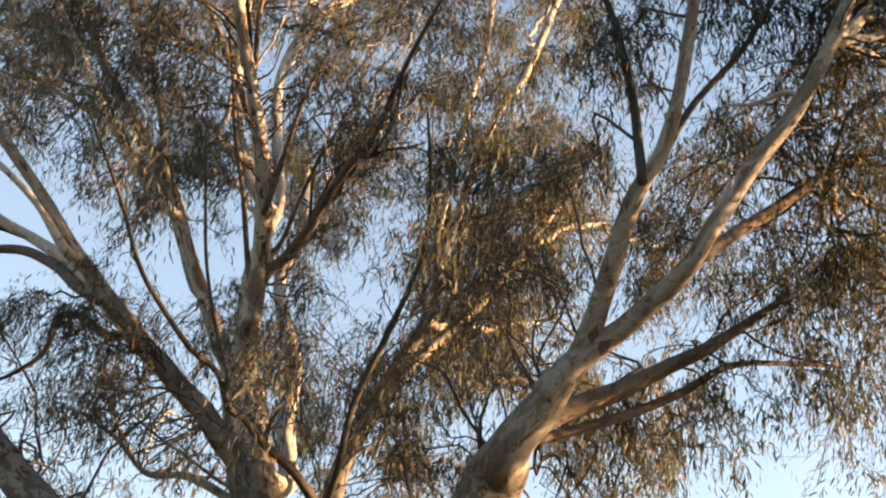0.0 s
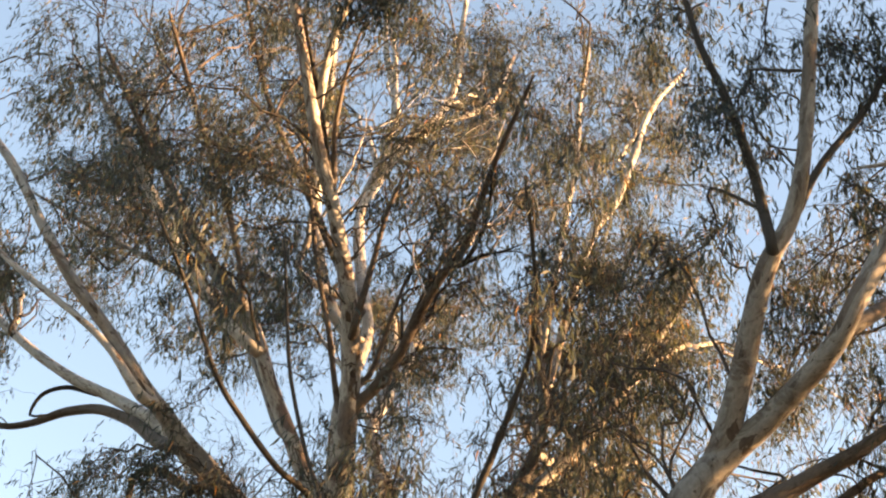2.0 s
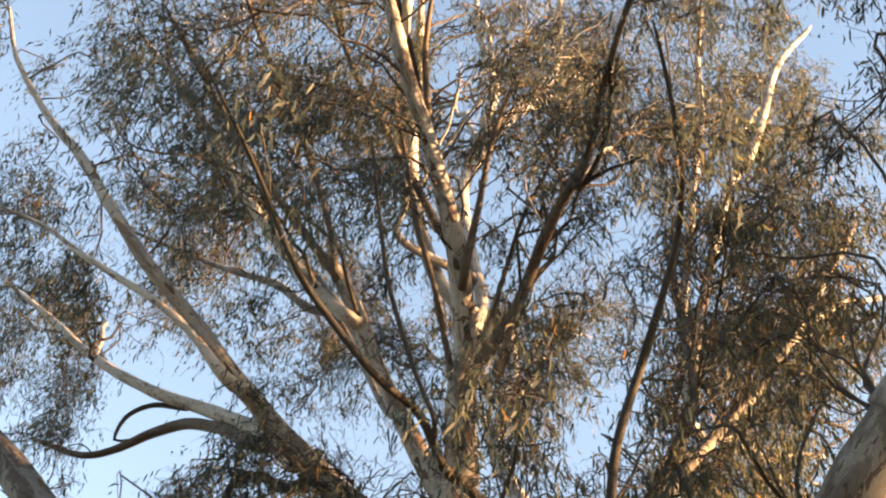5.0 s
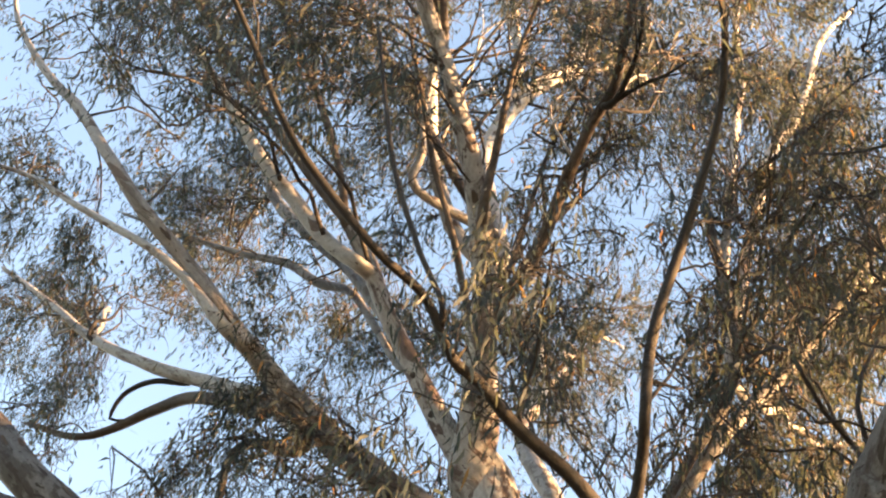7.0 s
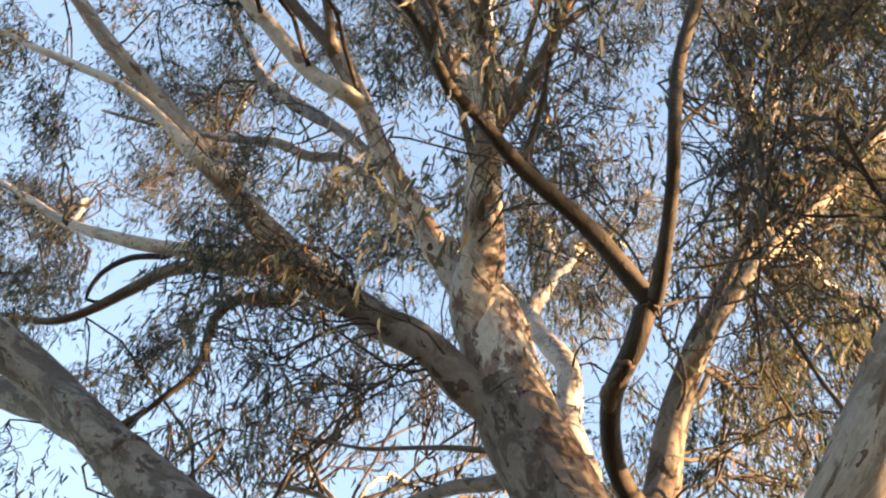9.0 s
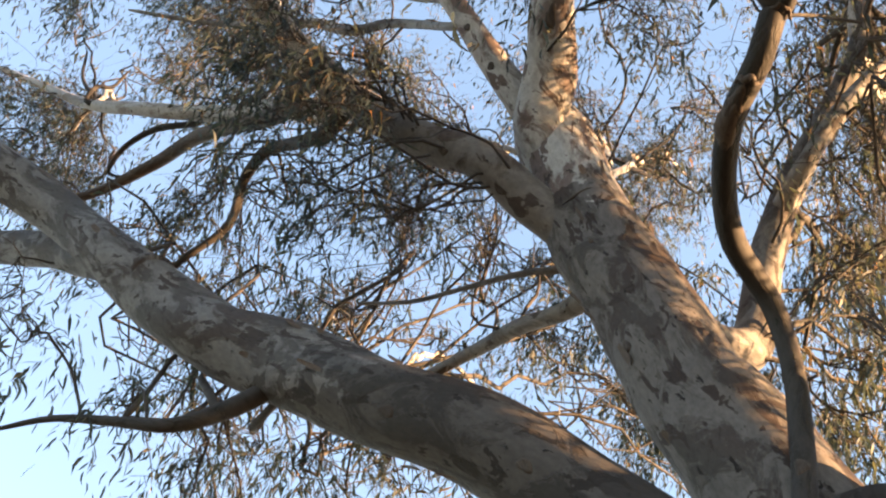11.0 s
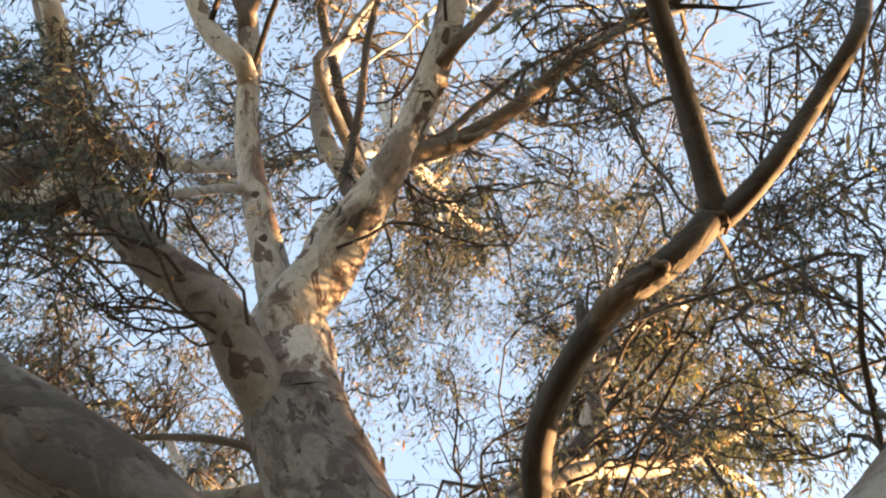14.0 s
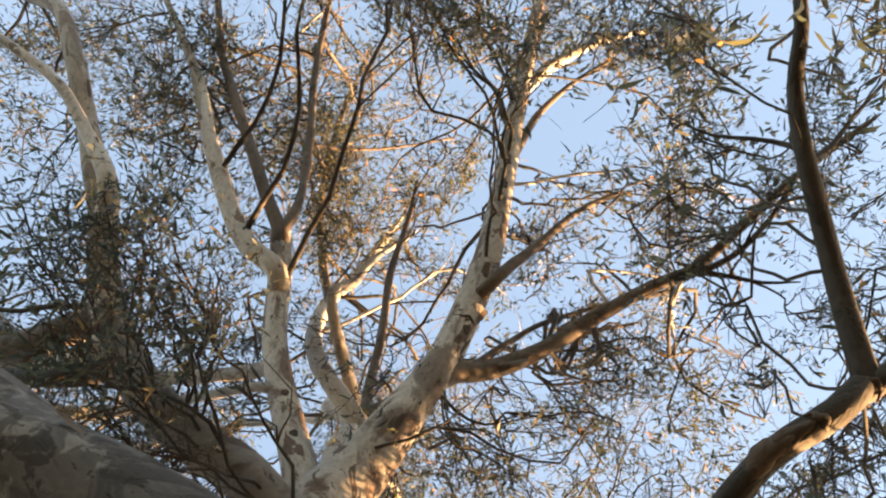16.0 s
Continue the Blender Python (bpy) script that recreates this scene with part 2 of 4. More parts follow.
limb('A1r', 'branch', 'A1', [(-1.42, 12.74, 10.30, 0.048), (-1.50, 12.53, 10.60, 0.034), (-1.82, 12.19, 11.30, 0.033), (-2.27, 11.74, 12.00, 0.029), (-2.68, 11.22, 12.70, 0.024)], BARK_BROWN)
limb('S', 'branch', 'A2', [(-0.18, 13.40, 8.90, 0.070), (-0.22, 13.35, 9.70, 0.083), (-0.08, 13.40, 10.64, 0.068), (-0.22, 13.50, 11.36, 0.071), (-0.40, 13.70, 12.40, 0.069), (-0.40, 13.80, 13.08, 0.072), (-0.28, 13.90, 13.91, 0.061), (-0.25, 14.00, 14.80, 0.042), (-0.37, 14.00, 15.96, 0.037), (-0.52, 14.20, 16.83, 0.032)])
limb('Sr', 'branch', 'S', [(-0.40, 13.80, 13.08, 0.065), (-0.14, 13.90, 13.93, 0.061), (0.16, 14.10, 14.76, 0.057), (0.49, 14.40, 15.88, 0.037), (0.52, 14.60, 17.16, 0.032)])
limb('K', 'branch', 'A2', [(-0.03, 12.58, 9.18, 0.067), (0.11, 12.45, 9.31, 0.059), (0.28, 12.17, 9.53, 0.054), (0.42, 11.81, 9.82, 0.048), (0.58, 11.42, 10.02, 0.042), (0.72, 11.11, 10.09, 0.037), (0.78, 10.67, 10.21, 0.034), (0.86, 10.14, 10.41, 0.028), (1.01, 9.58, 10.72, 0.023)], BARK_BROWN)
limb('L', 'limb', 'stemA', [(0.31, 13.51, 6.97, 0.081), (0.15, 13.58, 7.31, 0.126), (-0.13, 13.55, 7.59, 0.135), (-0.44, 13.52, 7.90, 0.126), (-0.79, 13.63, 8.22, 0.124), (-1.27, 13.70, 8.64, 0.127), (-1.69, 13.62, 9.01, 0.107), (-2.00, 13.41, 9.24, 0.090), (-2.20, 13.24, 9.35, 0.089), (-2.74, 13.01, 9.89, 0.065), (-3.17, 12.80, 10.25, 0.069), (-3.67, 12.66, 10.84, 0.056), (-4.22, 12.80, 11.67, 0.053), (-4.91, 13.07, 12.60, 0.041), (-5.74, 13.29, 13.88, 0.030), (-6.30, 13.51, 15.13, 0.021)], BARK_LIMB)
limb('L2', 'branch', 'L', [(-2.24, 13.10, 9.22, 0.058), (-2.64, 13.02, 9.64, 0.043), (-3.06, 12.95, 9.95, 0.037), (-3.51, 13.00, 10.26, 0.033), (-4.01, 13.10, 10.64, 0.028), (-4.52, 13.25, 11.11, 0.024), (-5.14, 13.40, 11.49, 0.019)])
limb('Ls', 'branch', 'L', [(-1.65, 14.00, 9.06, 0.109), (-2.19, 14.50, 9.77, 0.084), (-2.93, 15.00, 10.37, 0.070), (-3.67, 15.30, 10.81, 0.064), (-4.65, 15.90, 11.71, 0.054), (-5.53, 16.40, 12.68, 0.041), (-6.51, 16.80, 13.61, 0.029)])
limb('Lw', 'branch', 'L', [(-2.10, 14.30, 9.43, 0.079), (-2.60, 14.80, 9.97, 0.066), (-3.09, 15.20, 10.30, 0.062), (-3.55, 15.60, 10.45, 0.057), (-3.95, 15.80, 10.35, 0.045), (-4.38, 16.00, 10.36, 0.039), (-5.01, 16.30, 10.71, 0.030)], BARK_BROWN)
limb('Ld', 'branch', 'L', [(-1.62, 14.00, 8.75, 0.053), (-1.94, 14.30, 9.05, 0.047), (-2.17, 14.50, 9.20, 0.048), (-2.38, 14.80, 9.23, 0.040), (-2.40, 14.90, 8.84, 0.033), (-2.64, 15.00, 8.58, 0.026), (-2.91, 15.20, 8.46, 0.020)], BARK_SHADED)
limb('B', 'limb', 'trunk', [(1.49, 12.95, 4.39, 0.200), (0.77, 12.97, 4.63, 0.213), (0.36, 13.09, 5.00, 0.210), (-0.10, 13.19, 5.38, 0.215), (-0.61, 13.35, 5.72, 0.213), (-1.24, 13.61, 6.19, 0.213), (-1.81, 13.79, 6.58, 0.200), (-2.44, 13.90, 7.14, 0.171), (-3.05, 14.06, 7.75, 0.152), (-3.86, 14.11, 8.38, 0.174), (-4.39, 14.29, 8.97, 0.153), (-5.07, 14.59, 9.61, 0.147), (-5.92, 14.99, 10.32, 0.131), (-7.27, 15.50, 11.41, 0.114)], BARK_OLD_SHADED)
limb('B2', 'branch', 'B', [(-2.21, 13.80, 6.96, 0.144), (-2.86, 14.20, 7.58, 0.134), (-3.55, 14.70, 8.19, 0.130), (-4.51, 15.40, 8.95, 0.126), (-5.79, 16.20, 9.86, 0.107)], BARK_OLD_SHADED)
limb('Bd', 'branch', 'B', [(-1.18, 13.60, 6.12, 0.060), (-1.46, 13.66, 5.92, 0.055), (-1.69, 13.60, 5.72, 0.038), (-2.00, 13.70, 5.80, 0.029), (-2.45, 13.90, 5.96, 0.019), (-2.75, 14.00, 5.95, 0.012)], BARK_SHADED)
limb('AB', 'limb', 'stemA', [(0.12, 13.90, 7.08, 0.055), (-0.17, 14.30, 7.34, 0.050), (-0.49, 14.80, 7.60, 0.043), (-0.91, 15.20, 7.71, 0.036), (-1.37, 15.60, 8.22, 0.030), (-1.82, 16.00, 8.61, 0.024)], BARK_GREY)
limb('D', 'limb', 'trunk', [(1.47, 12.75, 4.51, 0.100), (1.12, 12.71, 4.68, 0.051), (1.10, 12.74, 5.06, 0.049), (1.09, 12.72, 5.49, 0.048), (1.01, 12.64, 5.81, 0.050), (0.83, 12.41, 5.92, 0.053), (0.76, 12.15, 5.97, 0.051), (0.75, 11.85, 5.99, 0.053), (0.83, 11.59, 6.03, 0.053), (0.87, 11.46, 6.14, 0.051)], BARK_SHADED)
limb('Dl', 'branch', 'D', [(0.88, 11.42, 6.18, 0.052), (0.58, 11.18, 6.37, 0.043), (0.26, 10.93, 6.48, 0.037), (0.06, 10.73, 6.57, 0.032), (-0.08, 10.55, 6.55, 0.029), (-0.25, 10.32, 6.75, 0.026), (-0.50, 10.06, 6.78, 0.024), (-0.80, 9.81, 6.98, 0.023), (-1.04, 9.57, 7.18, 0.020), (-1.29, 9.29, 7.56, 0.015), (-1.44, 9.10, 7.75, 0.014), (-1.63, 8.91, 7.99, 0.011)], BARK_SHADED)
limb('Du', 'branch', 'D', [(0.91, 11.42, 6.17, 0.042), (0.92, 11.17, 6.12, 0.036), (0.94, 10.85, 6.32, 0.033), (0.93, 10.66, 6.37, 0.032), (0.95, 10.49, 6.80, 0.031), (1.09, 10.24, 7.32, 0.029), (1.19, 9.98, 7.67, 0.024), (1.24, 9.73, 7.89, 0.021), (1.22, 9.39, 8.13, 0.019), (1.12, 9.10, 8.49, 0.016), (1.02, 8.90, 8.79, 0.013)], BARK_SHADED)
limb('C', 'limb', 'trunk', [(1.65, 12.90, 4.30, 0.300), (1.81, 12.40, 5.50, 0.218), (1.95, 12.05, 5.77, 0.222), (2.49, 11.65, 6.83, 0.295), (2.49, 11.10, 6.96, 0.216), (2.66, 10.75, 7.23, 0.181), (2.82, 10.40, 7.53, 0.114)], BARK_GREY)
limb('Cl', 'branch', 'C', [(2.66, 10.60, 7.33, 0.140), (2.82, 10.42, 7.54, 0.135), (2.91, 10.27, 7.71, 0.117), (2.94, 9.80, 8.10, 0.098), (2.97, 9.20, 8.67, 0.082), (3.11, 8.90, 9.04, 0.068), (3.15, 8.60, 9.51, 0.061), (3.15, 8.20, 10.50, 0.055), (3.19, 8.00, 11.41, 0.041)], BARK_GREY)
limb('Cr', 'branch', 'C', [(2.66, 10.60, 7.33, 0.140), (2.83, 10.40, 7.55, 0.134), (2.99, 10.22, 7.71, 0.114), (3.23, 9.90, 7.88, 0.098), (3.52, 9.30, 8.16, 0.086), (3.65, 9.00, 8.47, 0.081), (3.94, 8.80, 9.07, 0.075), (4.24, 8.50, 9.61, 0.073), (4.50, 8.20, 10.37, 0.070), (4.76, 8.00, 11.41, 0.057)], BARK_GREY)
limb('Ch', 'branch', 'C', [(2.98, 11.20, 7.52, 0.118), (3.55, 11.30, 7.91, 0.097), (4.02, 11.20, 8.24, 0.082), (4.41, 11.00, 8.48, 0.066), (4.97, 10.80, 8.95, 0.044)], BARK_BROWN)
limb('Cj', 'branch', 'Cr', [(3.58, 9.20, 8.23, 0.071), (4.17, 9.60, 8.95, 0.066), (4.55, 9.80, 9.38, 0.063), (5.02, 9.90, 9.92, 0.055), (5.58, 10.00, 10.50, 0.045)], BARK_BROWN)
limb('E', 'limb', 'stemA', [(1.04, 13.95, 6.90, 0.126), (1.18, 14.07, 7.20, 0.122), (1.27, 14.08, 7.82, 0.111), (1.45, 13.99, 8.50, 0.100), (1.96, 13.65, 9.83, 0.065), (1.90, 13.60, 10.84, 0.054), (1.77, 13.50, 11.64, 0.040)], BARK_OLD_SHADED)
limb('El', 'branch', 'E', [(1.48, 13.69, 8.33, 0.057), (1.85, 13.59, 9.03, 0.061), (2.47, 13.62, 9.93, 0.063), (3.01, 13.64, 10.94, 0.058), (3.63, 13.60, 12.22, 0.043)], BARK_GREY)
limb('E2', 'limb', 'stemA', [(0.71, 14.40, 7.58, 0.111), (0.58, 15.00, 8.57, 0.115), (0.55, 15.40, 9.61, 0.104), (0.16, 16.50, 11.39, 0.088), (0.32, 17.20, 12.85, 0.080), (0.17, 18.00, 14.78, 0.052)])
limb('A0', 'branch', 'A1', [(-1.24, 12.90, 9.90, 0.064), (-1.58, 12.92, 10.20, 0.070), (-1.96, 12.79, 10.60, 0.065), (-2.34, 12.63, 11.00, 0.056), (-2.77, 12.43, 11.60, 0.047), (-3.32, 12.25, 12.30, 0.032), (-3.78, 12.11, 12.80, 0.024)])
limb('A3', 'branch', 'A1', [(-0.90, 13.40, 9.63, 0.045), (-1.26, 13.90, 10.54, 0.050), (-1.70, 14.40, 11.53, 0.055), (-2.30, 14.90, 12.57, 0.078), (-2.90, 15.30, 13.56, 0.072), (-3.35, 15.60, 14.64, 0.058), (-4.08, 16.00, 16.40, 0.043)], BARK_GREY)
limb('A4', 'branch', 'A1', [(-0.81, 13.40, 9.24, 0.030), (-1.18, 14.00, 10.27, 0.035), (-1.69, 14.80, 11.61, 0.045), (-2.14, 15.20, 12.14, 0.055), (-2.64, 15.50, 12.75, 0.052), (-3.36, 15.90, 13.31, 0.040), (-4.31, 16.30, 14.02, 0.029), (-5.24, 16.60, 14.67, 0.021)], BARK_GREY)
limb('S2', 'branch', 'S', [(-0.19, 13.41, 11.00, 0.056), (-0.49, 13.27, 11.40, 0.050), (-0.87, 13.09, 12.00, 0.044), (-1.27, 12.87, 12.60, 0.040), (-1.71, 12.48, 13.20, 0.032), (-2.10, 11.94, 14.00, 0.024), (-2.38, 11.38, 14.60, 0.017)], BARK_BROWN)
limb('S3', 'branch', 'S', [(-0.29, 13.36, 10.60, 0.077), (-0.56, 13.34, 11.00, 0.072), (-0.83, 13.34, 11.80, 0.069), (-1.00, 13.17, 12.80, 0.062), (-1.04, 12.78, 13.80, 0.052), (-1.11, 12.30, 14.60, 0.028)])
limb('Dt', 'branch', 'Dl', [(-0.16, 10.35, 6.75, 0.017), (-0.34, 10.30, 7.13, 0.016), (-0.55, 10.20, 7.68, 0.017), (-0.68, 10.10, 8.20, 0.014), (-0.82, 10.00, 8.84, 0.011)], BARK_SHADED)
limb('Ft', 'branch', 'E', [(1.93, 13.65, 10.02, 0.050), (2.41, 13.70, 12.78, 0.057), (2.79, 13.80, 13.81, 0.060), (3.03, 13.90, 14.80, 0.056), (3.29, 14.00, 15.87, 0.044), (3.78, 14.20, 16.95, 0.031)])
limb('Fs', 'branch', 'E', [(1.89, 13.60, 10.84, 0.046), (2.11, 13.50, 13.38, 0.045), (2.19, 13.50, 13.99, 0.046), (2.18, 13.50, 15.06, 0.035), (2.29, 13.60, 16.28, 0.026)])
limb('Sa', 'branch', 'S', [(-0.30, 13.90, 14.16, 0.060), (-0.22, 14.00, 14.95, 0.054), (-0.53, 14.10, 16.28, 0.041), (-0.65, 14.20, 17.40, 0.034), (-0.75, 14.30, 18.77, 0.027)])
limb('Sb', 'branch', 'S', [(-0.21, 13.90, 14.08, 0.067), (0.04, 14.00, 14.53, 0.061), (0.37, 14.20, 15.24, 0.059), (0.54, 14.40, 16.35, 0.050), (0.51, 14.60, 17.89, 0.040), (0.54, 14.80, 19.46, 0.032)])
limb('Sc', 'branch', 'Sb', [(0.12, 14.00, 14.55, 0.054), (0.54, 14.30, 15.28, 0.048), (1.08, 14.60, 16.12, 0.037), (1.34, 14.90, 17.44, 0.031)])
limb('Cd', 'branch', 'Cl', [(2.97, 9.00, 8.86, 0.048), (2.86, 9.00, 9.63, 0.043), (2.65, 8.90, 10.30, 0.036), (2.40, 8.80, 10.86, 0.031), (2.24, 8.70, 11.39, 0.024)], BARK_SHADED)
limb('Ce', 'branch', 'Cl', [(3.17, 8.90, 9.12, 0.036), (3.38, 8.80, 9.62, 0.032), (3.77, 8.70, 10.26, 0.028), (4.08, 8.60, 10.98, 0.024), (4.23, 8.50, 11.54, 0.019)], BARK_SHADED)
limb('Cw', 'branch', 'Cr', [(4.27, 8.50, 9.72, 0.029), (4.19, 8.70, 9.90, 0.025), (4.01, 8.90, 9.87, 0.020), (3.86, 9.00, 9.89, 0.015)])
limb('Cu', 'branch', 'C', [(2.66, 11.30, 7.15, 0.062), (3.10, 11.40, 7.41, 0.058), (3.65, 11.40, 7.71, 0.054), (4.27, 11.40, 8.12, 0.047), (4.80, 11.40, 8.56, 0.037), (5.46, 11.50, 8.80, 0.026), (6.05, 11.60, 8.96, 0.020)], BARK_BROWN)
limb('Lc', 'branch', 'Ls', [(-3.14, 15.20, 10.51, 0.031), (-3.58, 15.40, 10.67, 0.029), (-3.90, 15.60, 10.63, 0.026), (-3.98, 15.70, 10.39, 0.019), (-3.86, 15.80, 10.48, 0.013)], BARK_SHADED)
limb('Lt', 'branch', 'Ls', [(-4.63, 15.80, 11.62, 0.024), (-4.62, 15.80, 11.85, 0.021), (-4.52, 15.90, 12.02, 0.017), (-4.47, 15.90, 12.23, 0.014)], BARK_SHADED)
limb('Lu', 'branch', 'Ls', [(-4.64, 15.80, 11.75, 0.021), (-4.88, 15.90, 12.18, 0.018), (-4.97, 15.90, 12.55, 0.014)], BARK_SHADED)
limb('At', 'limb', 'stemA', [(-0.03, 13.70, 7.17, 0.021), (-0.44, 14.20, 7.58, 0.017), (-0.92, 14.80, 8.05, 0.016), (-1.38, 15.30, 8.54, 0.011)], BARK_BROWN)
limb('Kt', 'branch', 'K', [(0.70, 11.17, 9.95, 0.025), (0.90, 11.03, 10.00, 0.016), (1.08, 10.92, 10.00, 0.012), (1.21, 10.80, 10.00, 0.007)], BARK_SHADED)
limb('Ku', 'branch', 'K', [(0.73, 11.15, 9.95, 0.025), (0.85, 10.89, 10.10, 0.022), (0.88, 10.57, 10.20, 0.018), (0.85, 10.29, 10.30, 0.013)], BARK_SHADED)
limb('Dm', 'branch', 'Dl', [(0.28, 10.94, 6.60, 0.015), (0.34, 10.76, 6.80, 0.012), (0.36, 10.56, 7.00, 0.010), (0.39, 10.32, 7.20, 0.007)], BARK_SHADED)
limb('Dn', 'branch', 'Dl', [(0.20, 10.90, 6.60, 0.012), (0.08, 10.96, 6.70, 0.009), (-0.03, 11.03, 6.80, 0.007), (-0.16, 11.06, 6.90, 0.005)], BARK_SHADED)
limb('Ka', 'branch', 'A2', [(-0.19, 12.00, 9.70, 0.038), (-0.13, 11.72, 10.10, 0.032), (-0.06, 11.34, 10.60, 0.023), (0.07, 11.03, 11.00, 0.016)], BARK_BROWN)
limb('Kb', 'branch', 'A2', [(-0.25, 13.10, 9.50, 0.037), (-0.48, 12.79, 10.20, 0.029), (-0.72, 12.49, 10.80, 0.027), (-0.91, 12.13, 11.40, 0.021), (-1.05, 11.91, 11.80, 0.015)], BARK_BROWN)
limb('Aa', 'branch', 'A2', [(-0.64, 11.28, 10.90, 0.035), (-0.71, 10.93, 11.30, 0.026), (-0.69, 10.56, 11.70, 0.019), (-0.60, 10.19, 12.00, 0.013)], BARK_BROWN)
limb('Ab', 'branch', 'A2', [(-0.72, 11.16, 11.00, 0.026), (-0.92, 10.79, 11.50, 0.023), (-1.16, 10.35, 12.00, 0.020)], BARK_SHADED)
limb('Ac', 'branch', 'A2', [(-0.92, 10.86, 11.40, 0.054), (-0.90, 10.51, 11.90, 0.045), (-0.78, 10.09, 12.30, 0.034), (-0.56, 9.65, 12.80, 0.023)])
limb('Ke', 'branch', 'A2', [(0.03, 12.51, 9.50, 0.030), (0.14, 12.29, 10.00, 0.021), (0.27, 12.03, 10.50, 0.019), (0.53, 11.66, 11.00, 0.014)], BARK_BROWN)
limb('Kf', 'branch', 'K', [(0.22, 12.31, 9.30, 0.026), (0.34, 12.14, 9.90, 0.021), (0.50, 11.91, 10.40, 0.017), (0.76, 11.63, 10.90, 0.012)], BARK_BROWN)
limb('Sx', 'branch', 'S', [(-0.90, 12.93, 11.00, 0.040), (-0.89, 12.75, 11.30, 0.037), (-0.91, 12.53, 11.60, 0.025), (-0.85, 12.25, 12.00, 0.018)])

# ---- scars, rings and knots on the bark ----
def scar(key, x, y, z, long, wide, label="dark scar in the bark"):
    """A raised oval scar on the limb, at the side of it that faces the point (x, y, z)."""
    p = PATHS[key]
    i = int(np.argmin(np.linalg.norm(p[:, :3] - (x, y, z), axis=1)))
    i = min(max(i, 1), len(p) - 2)
    axis = p[i + 1, :3] - p[i - 1, :3]
    axis = axis / np.linalg.norm(axis)
    out = np.array((x, y, z)) - p[i, :3]
    out = out - axis * (out @ axis)
    out = out / np.linalg.norm(out)
    across = np.cross(axis, out)
    heart = p[i, :3] + out * (p[i, 3] * 0.97)
    turn = np.linspace(0, 2 * np.pi, 14, endpoint=False)
    rings = []
    for k, (size, lift) in enumerate(((1.0, -0.006), (0.85, 0.004), (0.6, 0.007), (0.35, 0.006), (0.02, 0.004))):
        wob = 1 + 0.18 * np.sin(3 * turn + i + k * 0.3)
        rings.append(heart + (np.cos(turn) * wob * size * long)[:, None] * axis + (np.sin(turn) * wob * size * wide)[:, None] * across + out * lift - out * (((np.sin(turn) * size * wide) ** 2) / (2 * p[i, 3]))[:, None])
    v = np.vstack(rings)
    a, c = np.meshgrid(np.arange(4), np.arange(14), indexing="ij")
    f = np.stack([a * 14 + c, a * 14 + (c + 1) % 14, a * 14 + 14 + (c + 1) % 14, a * 14 + 14 + c], -1).reshape(-1, 4)
    uv = np.zeros((f.size, 2))
    uv[:, 0], uv[:, 1] = v[f.ravel()] @ across, v[f.ravel()] @ axis
    ob = new("bark_scar", mesh_of("bark_scar", v - ROOT, f, KNOT, uv))
    ob.parent = BOUGHS[key] if BOUGHS[key].parent is TREE else TREE
    return tagged(ob, label)


def ring(key, x, y, z, share, thick, label="dark ring of torn bark"):
    """A torn bark ridge that runs part of the way round the limb."""
    p = PATHS[key]
    i = int(np.argmin(np.linalg.norm(p[:, :3] - (x, y, z), axis=1)))
    i = min(max(i, 1), len(p) - 2)
    axis = p[i + 1, :3] - p[i - 1, :3]
    axis = axis / np.linalg.norm(axis)
    out = np.array((x, y, z)) - p[i, :3]
    out = out - axis * (out @ axis)
    out = out / np.linalg.norm(out)
    across = np.cross(axis, out)
    turn = np.linspace(-np.pi * share, np.pi * share, 26)
    wob = 0.02 * np.sin(2.3 * turn + 1) + 0.008 * np.sin(9 * turn)
    q = p[i, :3] + p[i, 3] * 1.0 * (np.cos(turn)[:, None] * out + np.sin(turn)[:, None] * across) + wob[:, None] * axis
    path = np.hstack([q, (thick * (0.35 + 0.65 * np.cos(turn / (2 * share))))[:, None]])
    v, f, uv = tube(path, 6)
    ob = new("bark_ring", mesh_of("bark_ring", v - ROOT, f, KNOT, uv))
    ob.parent = BOUGHS[key] if BOUGHS[key].parent is TREE else TREE
    return tagged(ob, label)


scar('A2', -0.11, 12.73, 8.43, .09, .035)
ring('A2', -0.25, 12.06, 9.22, .25, .009)
scar('A2', -0.05, 12.38, 8.82, .035, .025)
scar('A1', -0.86, 13.00, 8.90, .03, .025)
scar('A1', -0.66, 13.14, 8.56, .035, .03)
scar('A2', -0.27, 11.80, 9.62, .05, .02)
scar('A2', -0.64, 11.31, 10.27, .045, .03)
scar('A2', -0.76, 11.21, 10.42, .04, .03)
ring('stemA', 0.16, 13.35, 7.42, .15, .007)
scar('stemA', -0.22, 13.12, 8.16, .12, .03)
scar('stemA', 0.01, 13.35, 7.98, .08, .03)
scar('stemA', 0.24, 13.30, 6.95, .03, .012)
scar('stemA', 0.42, 13.23, 6.12, .05, .03)
scar('B', -0.08, 12.80, 5.04, .05, .03)
scar('B', -1.06, 13.18, 5.70, .07, .035)
scar('B', -0.72, 13.06, 5.45, .06, .03)
scar('C', 1.64, 11.95, 5.30, .07, .03)
scar('C', 1.61, 12.08, 5.20, .08, .025)
scar('A2', -0.06, 12.00, 9.12, .05, .03)
scar('D', 0.94, 12.45, 5.01, .05, .03)
ring('Dl', 0.76, 11.35, 5.77, .5, .010)
scar('D', 0.68, 11.83, 5.72, .11, .05)
scar('D', 0.68, 11.64, 5.69, .09, .04)
ring('D', 0.72, 11.53, 5.74, .3, .016)
scar('L', -0.47, 13.36, 7.38, .06, .03)
